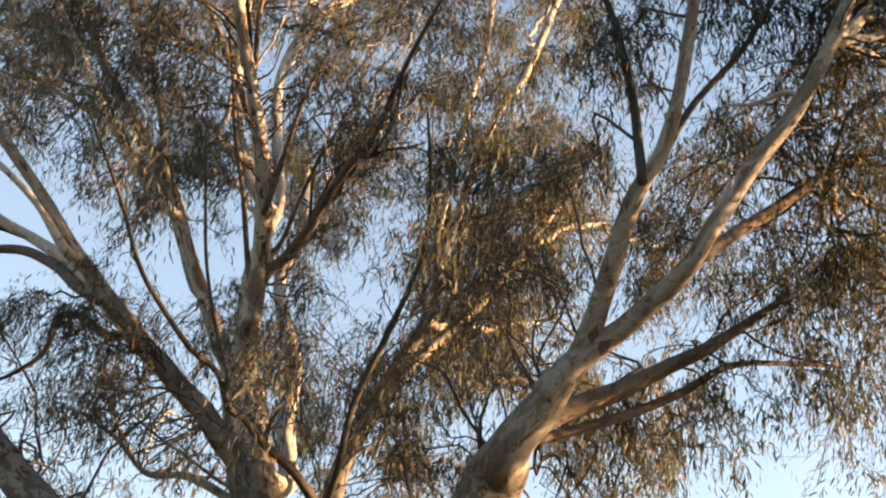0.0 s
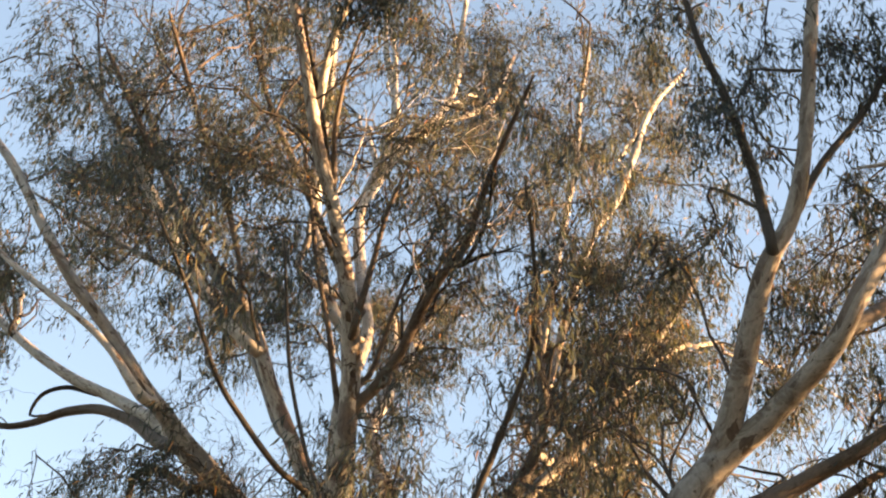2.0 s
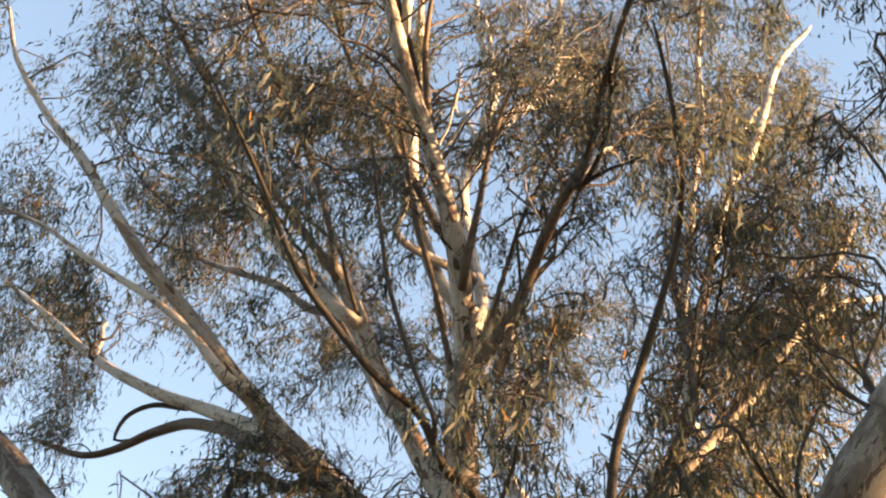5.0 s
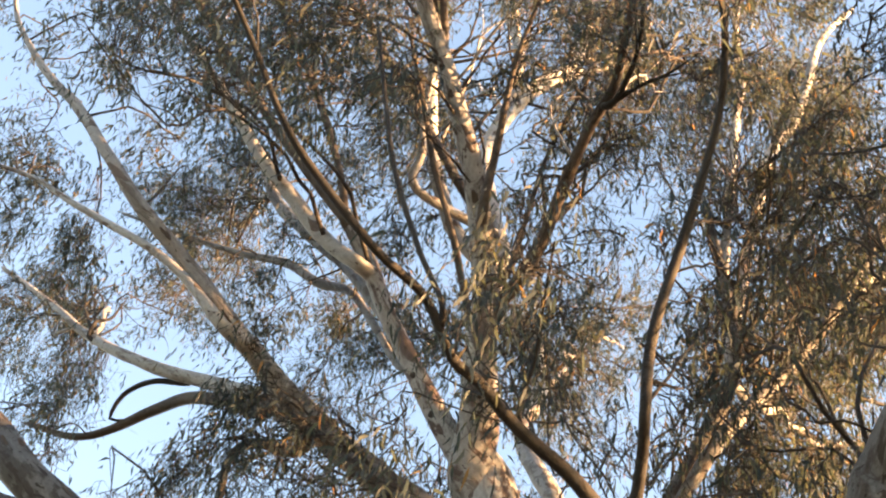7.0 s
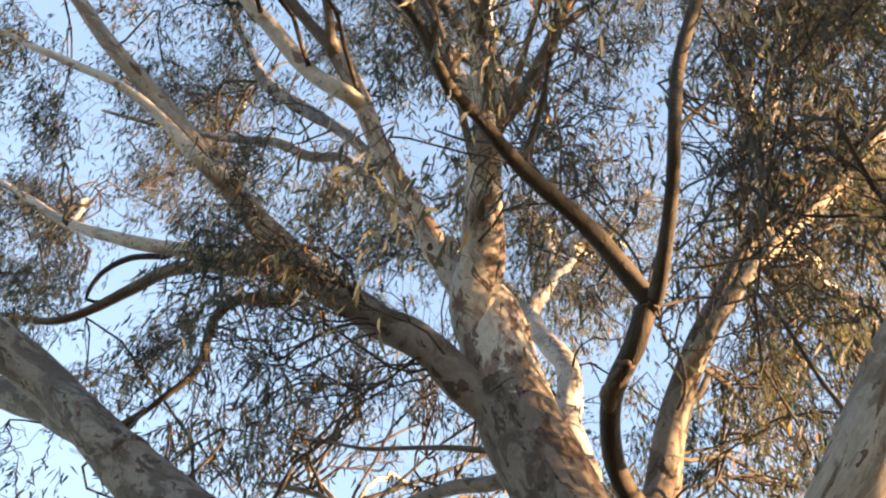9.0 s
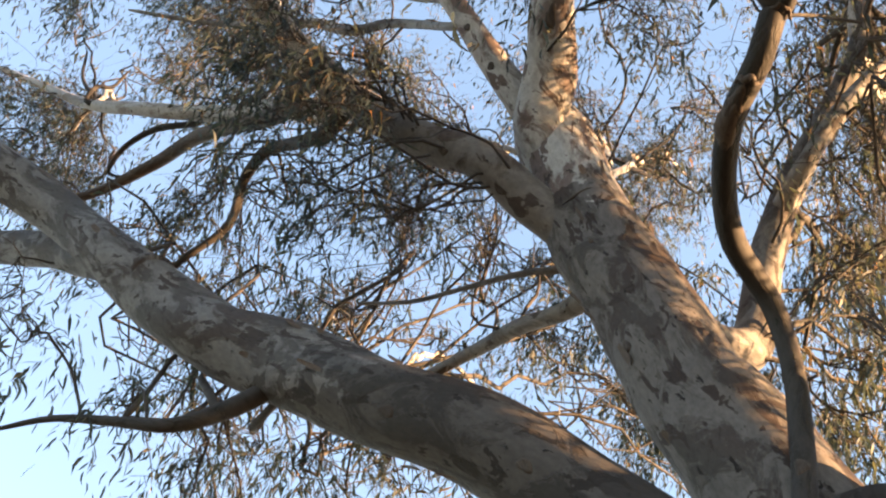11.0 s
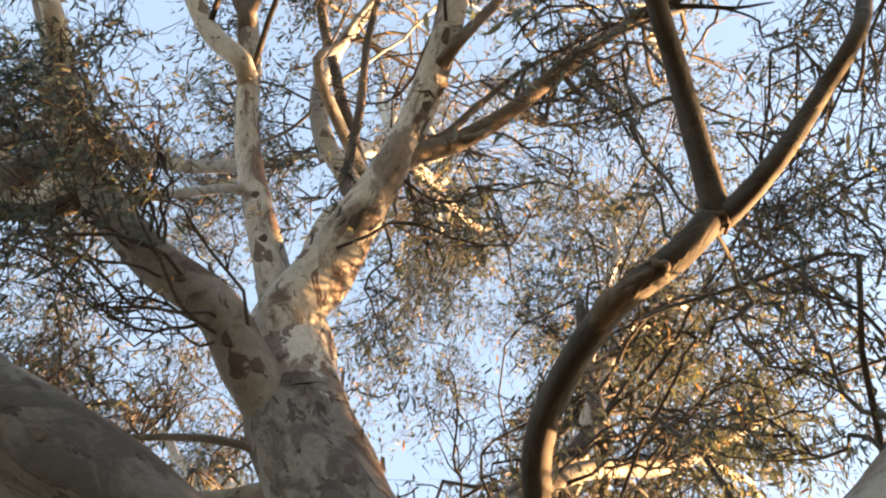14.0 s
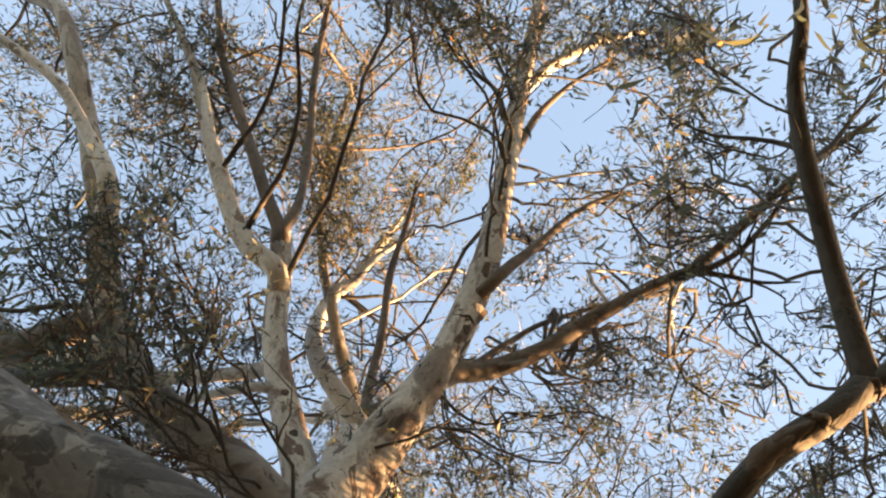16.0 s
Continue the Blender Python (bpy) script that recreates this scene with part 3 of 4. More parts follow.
scar('L', -0.93, 13.35, 7.76, .05, .025)
scar('C', 1.75, 11.61, 5.63, .06, .03)

# ---- loose flakes of shed bark ----
def flake(key, i, turn, long, wide, lift):
    """A thin curled strip of dry bark that still clings to the limb at one end."""
    p = PATHS[key]
    axis = p[i + 1, :3] - p[i - 1, :3]
    axis = axis / np.linalg.norm(axis)
    side = np.cross(axis, (0.31, 0.2, 0.93))
    side = side / np.linalg.norm(side)
    up = np.cross(axis, side)
    v, uv = [], []
    for a in range(5):
        t = a / 4
        half = wide * (0.55 + 0.45 * math.sin(2.6 * t + 0.4 + 0.2 * (i % 3)))
        for c in (-1.0, -0.3, 0.4, 1.0):
            ang = turn + c * half / p[i, 3]
            out = math.cos(ang) * side + math.sin(ang) * up
            high = p[i, 3] * 1.02 + 0.002 + lift * t**2 + 0.25 * lift * t * (c * c)
            v.append(p[i, :3] + axis * (t - 0.3) * long + out * high)
            uv.append((c * wide, t * long))
    v, uv = np.array(v), np.array(uv)
    a, c = np.meshgrid(np.arange(4), np.arange(3), indexing="ij")
    f = np.stack([a * 4 + c, a * 4 + c + 1, a * 4 + c + 5, a * 4 + c + 4], -1).reshape(-1, 4)
    ob = new("bark_flake", mesh_of("bark_flake", v - ROOT, f, FLAKE, uv[f.ravel()]))
    ob.parent = BOUGHS[key] if BOUGHS[key].parent is TREE else TREE
    return ob


chips = np.random.default_rng(23)
for key, many, first, last in (("B", 44, 0.06, 0.62), ("stemA", 30, 0.2, 0.85), ("C", 22, 0.15, 0.8), ("L", 16, 0.1, 0.45), ("A2", 12, 0.2, 0.5), ("trunk", 14, 0.3, 0.85)):
    count = len(PATHS[key])
    for _ in range(many):
        flake(key, int(count * chips.uniform(first, last)), chips.uniform(0, 6.28), chips.uniform(0.05, 0.16), chips.uniform(0.008, 0.022), chips.uniform(0.006, 0.03))

# ---- foliage ----
rng = np.random.default_rng(7)


def unit(v):
    return v / (np.linalg.norm(v, axis=-1, keepdims=True) + 1e-9)


def leaves_at(base, down, length, width, fine):
    """Narrow sickle leaves from the base points along the given ways: 4 triangles each where fine, else 2."""
    n = len(base)
    side = unit(np.cross(down, rng.normal(size=(n, 3))))
    bend = np.cross(side, down)
    curve = rng.uniform(-0.2, 0.2, (n, 1)) * length
    tip = base + down * length - side * curve * 0.25 - np.array((0, 0, 0.08)) * length
    if not fine:
        mid = base + down * length * 0.42 + side * curve * 0.6
        v = np.stack([base, mid - side * width * 0.58, mid + side * width * 0.58, tip], 1)
        k = np.arange(n)[:, None] * 4
        return v.reshape(-1, 3), np.stack([k + (0, 1, 2), k + (1, 3, 2)], 1).reshape(-1, 3)
    m1 = base + down * length * 0.3 + side * curve * 0.5
    m2 = base + down * length * 0.66 + side * curve * 0.6 + bend * length * 0.04
    v = np.stack([base, m1 - side * width * 0.5, m1 + side * width * 0.5, m2 - side * width * 0.38, m2 + side * width * 0.38, tip], 1)
    k = np.arange(n)[:, None] * 6
    f = np.stack([k + (0, 1, 2), k + (1, 3, 2), k + (2, 3, 4), k + (3, 5, 4)], 1).reshape(-1, 3)
    return v.reshape(-1, 3), f


def spray(ends, parent, hang, fine, name="foliage"):
    """Thin drooping sprays from the given twig ends, each with narrow hanging leaves along it, as one mesh. hang: how far they stream down."""
    k, m = 8, len(ends)
    way = unit(rng.normal(size=(m, 3)) * (0.75, 0.75, 0.35) + (0, 0, -0.35 - 0.6 * hang))
    size = rng.uniform(0.12, 0.26 + 0.3 * hang, (m, 1))
    t = np.linspace(0.05, 1, k)
    pts = ends[:, None] + way[:, None] * t[None, :, None] * size[:, None] - np.array((0, 0, 1)) * (t**2)[None, :, None] * size[:, None] * 0.45
    pts = pts.reshape(-1, 3)
    d = unit(np.repeat(way, k, 0) * 0.35 + rng.normal(size=(len(pts), 3)) * 0.38 + (0, 0, -0.7 - 0.3 * hang))
    length = rng.uniform(0.06, 0.115 + 0.035 * hang, (len(pts), 1))
    v, f = leaves_at(pts + rng.normal(size=pts.shape) * 0.012, d, length, length * rng.uniform(0.11, 0.165, (len(pts), 1)), fine)
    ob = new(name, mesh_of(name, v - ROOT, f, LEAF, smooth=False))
    ob.parent = parent
    return tagged(ob, kind="stuff")


def twigs_mesh(paths, sides, name, parent, mat):
    vs, fs, us, k = [], [], [], 0
    for i, p in enumerate(paths):
        v, f, uv = tube(p, sides if i == 0 or sides > 5 else 3)
        vs.append(v)
        fs.append(f + k)
        us.append(uv)
        k += len(v)
    ob = new(name, mesh_of(name, np.vstack(vs) - ROOT, np.vstack(fs), mat, np.vstack(us)))
    ob.parent = parent
    return ob


def wander(a, b, ra, rb, sway, n=9):
    """A crooked twig from a to b, of radius ra to rb."""
    far = np.linalg.norm(b - a)
    k = np.linspace(0, 1, 5)[:, None]
    c = a + (b - a) * k + rng.normal(size=(5, 3)) * sway * far * np.sin(np.pi * k)
    c[:, 2] += 0.10 * far * np.sin(np.pi * k[:, 0])
    c = np.vstack([2 * c[0] - c[1], c, 2 * c[-1] - c[-2]])
    t = np.linspace(0, 3.9999, n)
    s, u = t.astype(int), (t % 1)[:, None]
    q0, q1, q2, q3 = c[s], c[s + 1], c[s + 2], c[s + 3]
    p = 0.5 * (2 * q1 + (q2 - q0) * u + (2 * q0 - 5 * q1 + 4 * q2 - q3) * u**2 + (3 * q1 - q0 - 3 * q2 + q3) * u**3)
    p = p + rng.normal(size=p.shape) * 0.012 * far * np.sin(np.pi * t / 4)[:, None]
    return np.hstack([p, ra + (rb - ra) * (t / 4)[:, None] ** 0.8])


def clump(key, x, y, z, r, dense):
    """A mass of foliage r metres wide about (x, y, z): a branchlet from its limb, twigs, and hanging leaves."""
    c, p = np.array((x, y, z)), PATHS[key]
    gap = np.linalg.norm(p[:, :3] - c, axis=1)
    i = max(0, int(np.argmin(gap)) - int(rng.integers(2, 9 + int(3 * gap.min()))))
    start = p[i, :3]
    far = np.linalg.norm(c - start)
    ra = min(0.006 + 0.006 * far, 0.6 * p[i, 3]) * (0.65 if key[0] == "D" else 1)
    main = wander(start, c + unit(c - start) * 0.25 * r, ra, 0.005, 0.10, 14)
    paths = [main]
    form = rng.uniform(0.65, 1.35, 3)
    ends = []
    for _ in range(int(7 + 10 * r)):
        a = main[rng.integers(5, 14)]
        b = c + unit(rng.normal(size=3)) * r * rng.uniform(0.35, 1.05) * form
        q = wander(a[:3], b, min(0.6 * a[3] + 0.002, 0.009), 0.002, 0.12, 7)
        paths.append(q)
        for _ in range(2):
            e = q[rng.integers(2, 7)]
            w = wander(e[:3], e[:3] + rng.normal(size=3) * r * np.array((0.3, 0.3, 0.2)), 0.003, 0.0012, 0.1, 5)
            paths.append(w)
            ends.append(w[2:, :3])
        ends.append(q[3:, :3])
    ends = np.vstack(ends)
    hang = 1.0 if key[0] in "DCE" else 0.7 if key == "L" else 0.4
    n = int(dense * math.pi * r * r / (0.0062 + 0.0025 * hang))
    tufts = ends[rng.integers(0, len(ends), int(6 + 15 * r))]
    pick = tufts[rng.integers(0, len(tufts), n)] + rng.normal(size=(n, 3)) * 0.075
    loose = ends[rng.integers(0, len(ends), n)] + rng.normal(size=(n, 3)) * r * 0.08
    pick = np.where(rng.random((n, 1)) < 0.18, loose, pick)
    ob = twigs_mesh(paths, 5, "branchlet", TREE, TWIG)
    spray(pick, ob, hang, z < 10.5 and x < 4.5 and y < 15)


clump('L', -5.49, 14.30, 13.04, 0.68, 0.59)
clump('L2', -5.67, 15.00, 12.08, 0.60, 0.54)
clump('Ls', -5.95, 16.20, 12.40, 0.50, 0.54)
clump('A0', -4.18, 13.20, 12.85, 0.70, 0.39)
clump('L', -3.67, 13.80, 12.35, 0.57, 0.54)
clump('L', -5.81, 14.00, 14.47, 0.43, 0.47)
clump('A0', -3.98, 12.80, 13.28, 0.57, 0.35)
clump('A0', -2.89, 12.60, 11.93, 0.70, 0.65)
clump('A0', -2.46, 13.00, 11.39, 0.52, 0.75)
clump('A1l', -3.10, 12.20, 12.53, 0.65, 0.53)
clump('A1l', -2.08, 12.00, 12.23, 0.63, 0.68)
clump('A1l', -2.04, 12.60, 11.78, 0.52, 0.68)
clump('A1r', -1.62, 12.30, 12.21, 0.52, 0.85)
clump('A1r', -1.28, 12.60, 11.46, 0.40, 0.85)
clump('L', -3.10, 13.80, 11.26, 0.36, 0.59)
clump('A3', -2.88, 15.00, 11.81, 0.46, 0.80)
clump('A3', -2.46, 15.00, 11.34, 0.45, 0.80)
clump('A3', -1.78, 15.00, 11.18, 0.45, 0.68)
clump('A4', -2.12, 15.50, 10.79, 0.51, 0.14)
clump('A1', -1.15, 13.60, 11.25, 0.42, 0.79)
clump('A2', -0.97, 13.20, 11.71, 0.30, 1.30)
clump('A4', -0.61, 14.60, 10.91, 0.34, 0.17)
clump('AB', -1.53, 15.50, 10.31, 0.44, 0.09)
clump('AB', -1.25, 15.50, 9.74, 0.43, 0.09)
clump('Ld', -3.01, 15.30, 9.38, 0.54, 0.05)
clump('Ld', -2.42, 15.30, 9.17, 0.47, 0.05)
clump('Bd', -3.72, 16.00, 9.40, 0.44, 0.09)
clump('S', -0.01, 14.30, 12.52, 0.52, 0.60)
clump('S', 0.17, 13.80, 13.16, 0.46, 0.60)
clump('Sr', 0.33, 14.60, 14.94, 0.58, 0.51)
clump('Sr', 0.95, 14.60, 15.96, 0.83, 0.42)
clump('K', 0.99, 12.00, 10.80, 0.53, 0.20)
clump('K', 0.80, 12.30, 9.76, 0.41, 0.26)
clump('Du', 1.25, 10.60, 9.11, 0.48, 0.14)
clump('Du', 1.38, 10.60, 8.30, 0.49, 0.15)
clump('Du', 0.96, 10.50, 7.52, 0.39, 0.14)
clump('Du', 1.29, 10.60, 7.16, 0.45, 0.11)
clump('Du', 1.75, 11.10, 8.22, 0.51, 0.15)
clump('Fs', 2.37, 13.30, 11.92, 0.71, 0.86)
clump('Ft', 2.97, 14.20, 14.40, 0.62, 0.92)
clump('Ft', 3.52, 14.00, 13.25, 0.72, 1.01)
clump('El', 3.19, 13.30, 11.22, 0.63, 0.58)
clump('El', 3.24, 12.80, 9.97, 0.52, 0.83)
clump('E', 1.95, 12.80, 8.35, 0.48, 0.38)
clump('E', 1.33, 12.80, 8.05, 0.42, 0.43)
clump('E', 0.85, 13.50, 8.82, 0.31, 0.37)
clump('E', 2.46, 12.80, 9.02, 0.40, 0.46)
clump('S', 0.73, 14.50, 11.08, 0.37, 0.62)
clump('Cl', 2.52, 9.30, 9.25, 0.32, 0.85)
clump('B', -5.05, 14.90, 10.26, 0.55, 0.47)
clump('B', -5.55, 15.20, 11.20, 0.39, 0.26)
clump('B', -4.28, 15.00, 9.74, 0.30, 0.34)
clump('L', -4.50, 14.60, 11.56, 0.63, 0.90)
clump('L2', -5.01, 14.40, 12.22, 0.60, 0.90)
clump('A4', -3.96, 15.80, 12.36, 0.41, 0.13)
clump('A3', -1.92, 15.80, 12.18, 0.45, 0.68)
clump('A2', -0.32, 12.90, 9.06, 0.34, 0.61)
clump('E2', -0.14, 16.00, 12.64, 0.52, 0.55)
clump('E2', 0.13, 16.50, 12.08, 0.34, 0.69)
clump('Du', 1.35, 11.50, 7.22, 0.36, 0.11)
clump('Du', 1.17, 11.30, 7.20, 0.27, 0.14)
clump('Du', 1.64, 11.60, 6.99, 0.30, 0.09)
clump('Ld', -2.22, 15.50, 9.45, 0.43, 0.03)
clump('Ld', -2.89, 15.30, 9.69, 0.34, 0.09)
clump('Ld', -2.49, 15.60, 8.87, 0.37, 0.05)
clump('AB', -1.67, 16.00, 9.32, 0.39, 0.05)
clump('AB', -1.71, 16.00, 8.49, 0.41, 0.08)
clump('AB', -1.10, 16.00, 9.43, 0.39, 0.05)
clump('AB', -0.84, 16.00, 8.93, 0.28, 0.08)
clump('B2', -3.44, 14.50, 7.52, 0.35, 0.16)
clump('B', -3.98, 14.80, 9.05, 0.23, 0.19)
clump('E', 1.71, 13.40, 7.18, 0.39, 0.29)
clump('El', 1.91, 13.60, 8.44, 0.41, 0.20)
clump('E', 1.48, 13.40, 8.88, 0.38, 0.29)
clump('C', 1.49, 13.00, 6.29, 0.20, 0.67)
clump('L', -1.37, 13.70, 7.35, 0.39, 0.22)
clump('L', -1.54, 13.60, 7.92, 0.30, 0.20)
clump('Ld', -0.95, 14.40, 8.07, 0.26, 0.04)
clump('AB', -0.55, 15.50, 10.50, 0.30, 0.09)
clump('AB', 0.03, 15.30, 9.25, 0.31, 0.08)
clump('E2', 0.97, 15.30, 12.96, 0.58, 0.35)
clump('E2', 0.81, 15.50, 16.03, 0.64, 0.35)
clump('S', 1.45, 15.20, 18.20, 0.86, 0.30)
clump('E', 1.14, 15.00, 9.86, 0.32, 0.42)
clump('E2', 0.81, 15.00, 10.24, 0.25, 0.37)
clump('El', 2.65, 14.30, 9.74, 0.55, 0.16)
clump('Du', 1.66, 11.70, 7.91, 0.32, 0.05)
clump('Du', 1.84, 12.00, 7.19, 0.27, 0.07)
clump('C', 1.96, 13.80, 7.67, 0.33, 0.22)
clump('E', 2.28, 13.60, 7.55, 0.27, 0.24)
clump('L', -1.55, 13.21, 8.20, 0.37, 0.50)
clump('L', -1.95, 13.57, 8.20, 0.28, 0.71)
clump('L', -1.85, 12.84, 9.00, 0.28, 0.65)
clump('A0', -3.21, 12.99, 12.50, 0.42, 0.60)
clump('S2', -2.40, 11.19, 14.50, 0.38, 0.85)
clump('A1r', -2.34, 12.15, 12.50, 0.28, 1.00)
clump('S2', -1.19, 12.09, 13.00, 0.53, 0.60)
clump('A2', -0.89, 11.55, 12.30, 0.27, 1.54)
clump('A2', -1.50, 10.65, 12.80, 0.43, 1.20)
clump('A2', -0.45, 9.99, 12.00, 0.53, 1.85)
clump('K', 0.02, 10.61, 10.60, 0.31, 1.11)
clump('A2', -0.02, 11.05, 11.60, 0.38, 1.08)
clump('A2', -0.16, 11.64, 11.00, 0.28, 1.23)
clump('S3', 0.98, 13.40, 14.00, 0.53, 0.40)
clump('S3', 1.07, 12.68, 13.50, 0.45, 0.32)
clump('Ft', 1.80, 11.96, 14.00, 0.58, 0.15)
clump('Dl', 0.03, 10.92, 7.60, 0.23, 0.77)
clump('Dl', 0.84, 11.58, 7.20, 0.19, 0.46)
clump('Dl', 0.30, 10.34, 7.80, 0.24, 0.69)
clump('Du', 0.88, 10.58, 8.20, 0.20, 0.10)
clump('Du', 1.38, 11.55, 7.40, 0.22, 0.08)
clump('Cl', 2.58, 8.90, 9.93, 0.45, 0.85)
clump('Cl', 2.80, 8.80, 10.40, 0.41, 0.85)
clump('Cl', 2.48, 9.60, 11.21, 0.45, 0.85)
clump('Cr', 3.97, 9.00, 10.59, 0.53, 0.64)
clump('Cr', 3.76, 9.20, 9.85, 0.47, 0.64)
clump('Cl', 3.37, 9.60, 8.75, 0.35, 0.85)
clump('Cj', 4.62, 10.00, 9.02, 0.53, 0.64)
clump('Cj', 5.27, 10.20, 9.86, 0.50, 0.64)
clump('Ch', 4.65, 11.00, 9.06, 0.51, 0.64)
clump('Ch', 5.35, 11.00, 8.83, 0.50, 0.64)
clump('Ch', 4.68, 11.40, 8.18, 0.39, 0.85)
clump('Ch', 4.99, 11.60, 7.85, 0.33, 0.85)
clump('Ch', 3.90, 11.80, 7.83, 0.33, 0.85)
clump('Cr', 4.86, 9.30, 10.04, 0.48, 0.64)
clump('E', 3.11, 15.00, 10.81, 0.66, 0.27)
clump('E', 3.54, 17.00, 12.07, 0.75, 0.38)
clump('E', 2.90, 14.00, 10.18, 0.62, 0.16)
clump('E', 3.34, 15.00, 11.94, 0.61, 0.24)
clump('E', 3.79, 17.00, 13.36, 0.70, 0.25)
clump('E', 3.11, 14.00, 11.23, 0.57, 0.20)
clump('E', 2.52, 15.00, 9.99, 0.64, 0.25)
clump('E', 2.85, 17.00, 11.14, 0.73, 0.41)
clump('E', 2.35, 14.00, 9.42, 0.60, 0.23)
clump('E', 2.19, 15.00, 11.65, 0.75, 0.26)
clump('E', 2.48, 17.00, 13.03, 0.86, 0.29)
clump('E', 2.04, 14.00, 10.96, 0.70, 0.24)
clump('E', 2.00, 15.00, 8.85, 0.55, 0.53)
clump('E', 2.27, 17.00, 9.84, 0.62, 0.38)
clump('E', 1.87, 14.00, 8.35, 0.51, 0.22)
clump('Bd', -2.17, 15.50, 8.25, 0.60, 0.29)
clump('Bd', -1.67, 15.80, 8.97, 0.56, 0.25)
clump('AB', -1.33, 15.50, 9.86, 0.50, 0.16)
clump('AB', 0.53, 15.00, 8.53, 0.47, 0.15)
clump('L', -3.12, 15.50, 9.44, 0.49, 1.35)
clump('Cr', 4.34, 8.80, 11.03, 0.48, 0.64)
clump('Cl', 3.69, 8.60, 10.85, 0.42, 0.85)
clump('Cl', 3.18, 9.40, 10.20, 0.32, 0.85)
clump('Cl', 2.47, 10.50, 9.95, 0.45, 0.85)
clump('Cr', 5.08, 8.80, 10.39, 0.63, 0.64)
clump('Cj', 6.09, 10.40, 10.50, 0.76, 0.64)
clump('Ch', 6.13, 11.00, 9.62, 0.76, 0.64)
clump('Ch', 6.03, 11.20, 8.64, 0.62, 0.85)
clump('Cj', 6.90, 10.80, 10.26, 0.77, 0.85)
clump('Cr', 5.51, 8.60, 11.21, 0.64, 0.85)
clump('B', -5.47, 15.00, 10.70, 0.51, 0.43)
clump('B', -4.48, 15.00, 9.79, 0.42, 0.26)
clump('A2', 0.06, 11.49, 11.40, 0.33, 0.84)
clump('A2', 0.10, 11.96, 11.50, 0.29, 0.60)
clump('K', 0.52, 11.98, 11.50, 0.29, 0.23)
clump('K', 1.01, 12.00, 12.50, 0.37, 0.33)
clump('K', 0.33, 12.38, 12.00, 0.26, 0.29)
clump('S3', -0.41, 12.25, 13.80, 0.41, 0.47)
clump('S3', -0.68, 12.56, 13.80, 0.36, 0.39)
clump('S2', -1.76, 12.10, 13.50, 0.35, 0.43)
clump('A2', -1.02, 10.14, 12.60, 0.42, 0.85)
clump('A2', 0.03, 9.98, 11.60, 0.38, 1.20)
clump('A2', 0.49, 10.72, 11.40, 0.33, 0.63)
clump('A0', -3.36, 12.62, 12.50, 0.37, 0.43)
clump('A1r', -2.50, 11.64, 13.00, 0.34, 0.65)
clump('A1l', -2.83, 12.10, 12.80, 0.29, 0.65)
clump('S3', 0.73, 12.86, 14.50, 0.44, 0.47)
clump('K', 0.87, 11.57, 12.50, 0.28, 0.22)
clump('A1r', -2.54, 12.76, 12.50, 0.23, 0.52)
clump('L', -4.56, 13.00, 14.25, 0.57, 0.59)
clump('L', -4.68, 13.40, 13.60, 0.49, 0.52)
clump('A0', -3.83, 12.80, 14.20, 0.63, 0.45)
clump('A1l', -2.90, 12.40, 14.18, 0.62, 0.45)
clump('A1l', -2.15, 12.20, 13.92, 0.54, 0.42)
clump('A1r', -1.65, 12.60, 14.65, 0.57, 0.52)
clump('Sb', -0.15, 14.60, 17.49, 0.77, 0.39)
clump('Sc', 0.81, 14.90, 17.98, 0.88, 0.39)
clump('Fs', 1.72, 14.40, 17.61, 0.85, 0.28)
clump('Fs', 2.56, 14.30, 17.71, 0.77, 0.65)
clump('Ft', 3.32, 14.20, 17.27, 0.67, 1.20)
clump('Cd', 2.66, 9.40, 11.80, 0.48, 0.85)
clump('Cl', 3.00, 9.20, 11.24, 0.41, 0.85)
clump('Ce', 3.44, 8.90, 11.40, 0.41, 0.85)
clump('Ce', 3.85, 8.80, 11.23, 0.40, 0.85)
clump('A0', -4.79, 12.90, 15.59, 0.74, 0.42)
clump('A1l', -3.43, 12.50, 15.55, 0.73, 0.42)
clump('A1r', -2.15, 12.40, 15.78, 0.74, 0.52)
clump('Sa', -1.09, 14.00, 18.27, 0.86, 0.25)
clump('Sb', 0.36, 14.80, 19.78, 0.93, 0.21)
clump('Fs', 1.98, 14.40, 19.69, 0.91, 0.25)
clump('Cd', 2.25, 9.30, 12.62, 0.50, 0.85)
clump('Cl', 2.93, 8.80, 12.22, 0.48, 0.85)
clump('Ce', 3.77, 8.60, 12.11, 0.47, 0.85)
clump('Cd', 2.53, 9.10, 10.24, 0.36, 0.85)
clump('Ce', 4.05, 8.90, 11.04, 0.38, 0.64)
clump('Cu', 5.21, 11.40, 8.30, 0.34, 0.70)
clump('Cu', 5.87, 11.40, 8.45, 0.28, 0.62)
clump('Cu', 4.44, 11.40, 7.88, 0.33, 0.62)
clump('Cu', 4.65, 11.50, 7.67, 0.27, 0.62)
clump('Dm', 0.44, 10.60, 7.20, 0.17, 0.40)
clump('Dn', -0.12, 11.04, 7.20, 0.14, 0.40)
clump('Ku', 0.92, 10.22, 10.40, 0.22, 0.80)
clump('Fs', 1.45, 12.60, 12.57, 0.59, 0.19)
clump('Fs', 1.91, 12.40, 11.69, 0.56, 0.28)
clump('Fs', 2.23, 12.20, 12.36, 0.58, 0.42)
clump('Fs', 1.68, 12.40, 11.14, 0.49, 0.25)
clump('Fs', 2.46, 12.00, 11.05, 0.48, 0.38)
clump('Fs', 2.37, 13.40, 14.38, 0.59, 0.87)
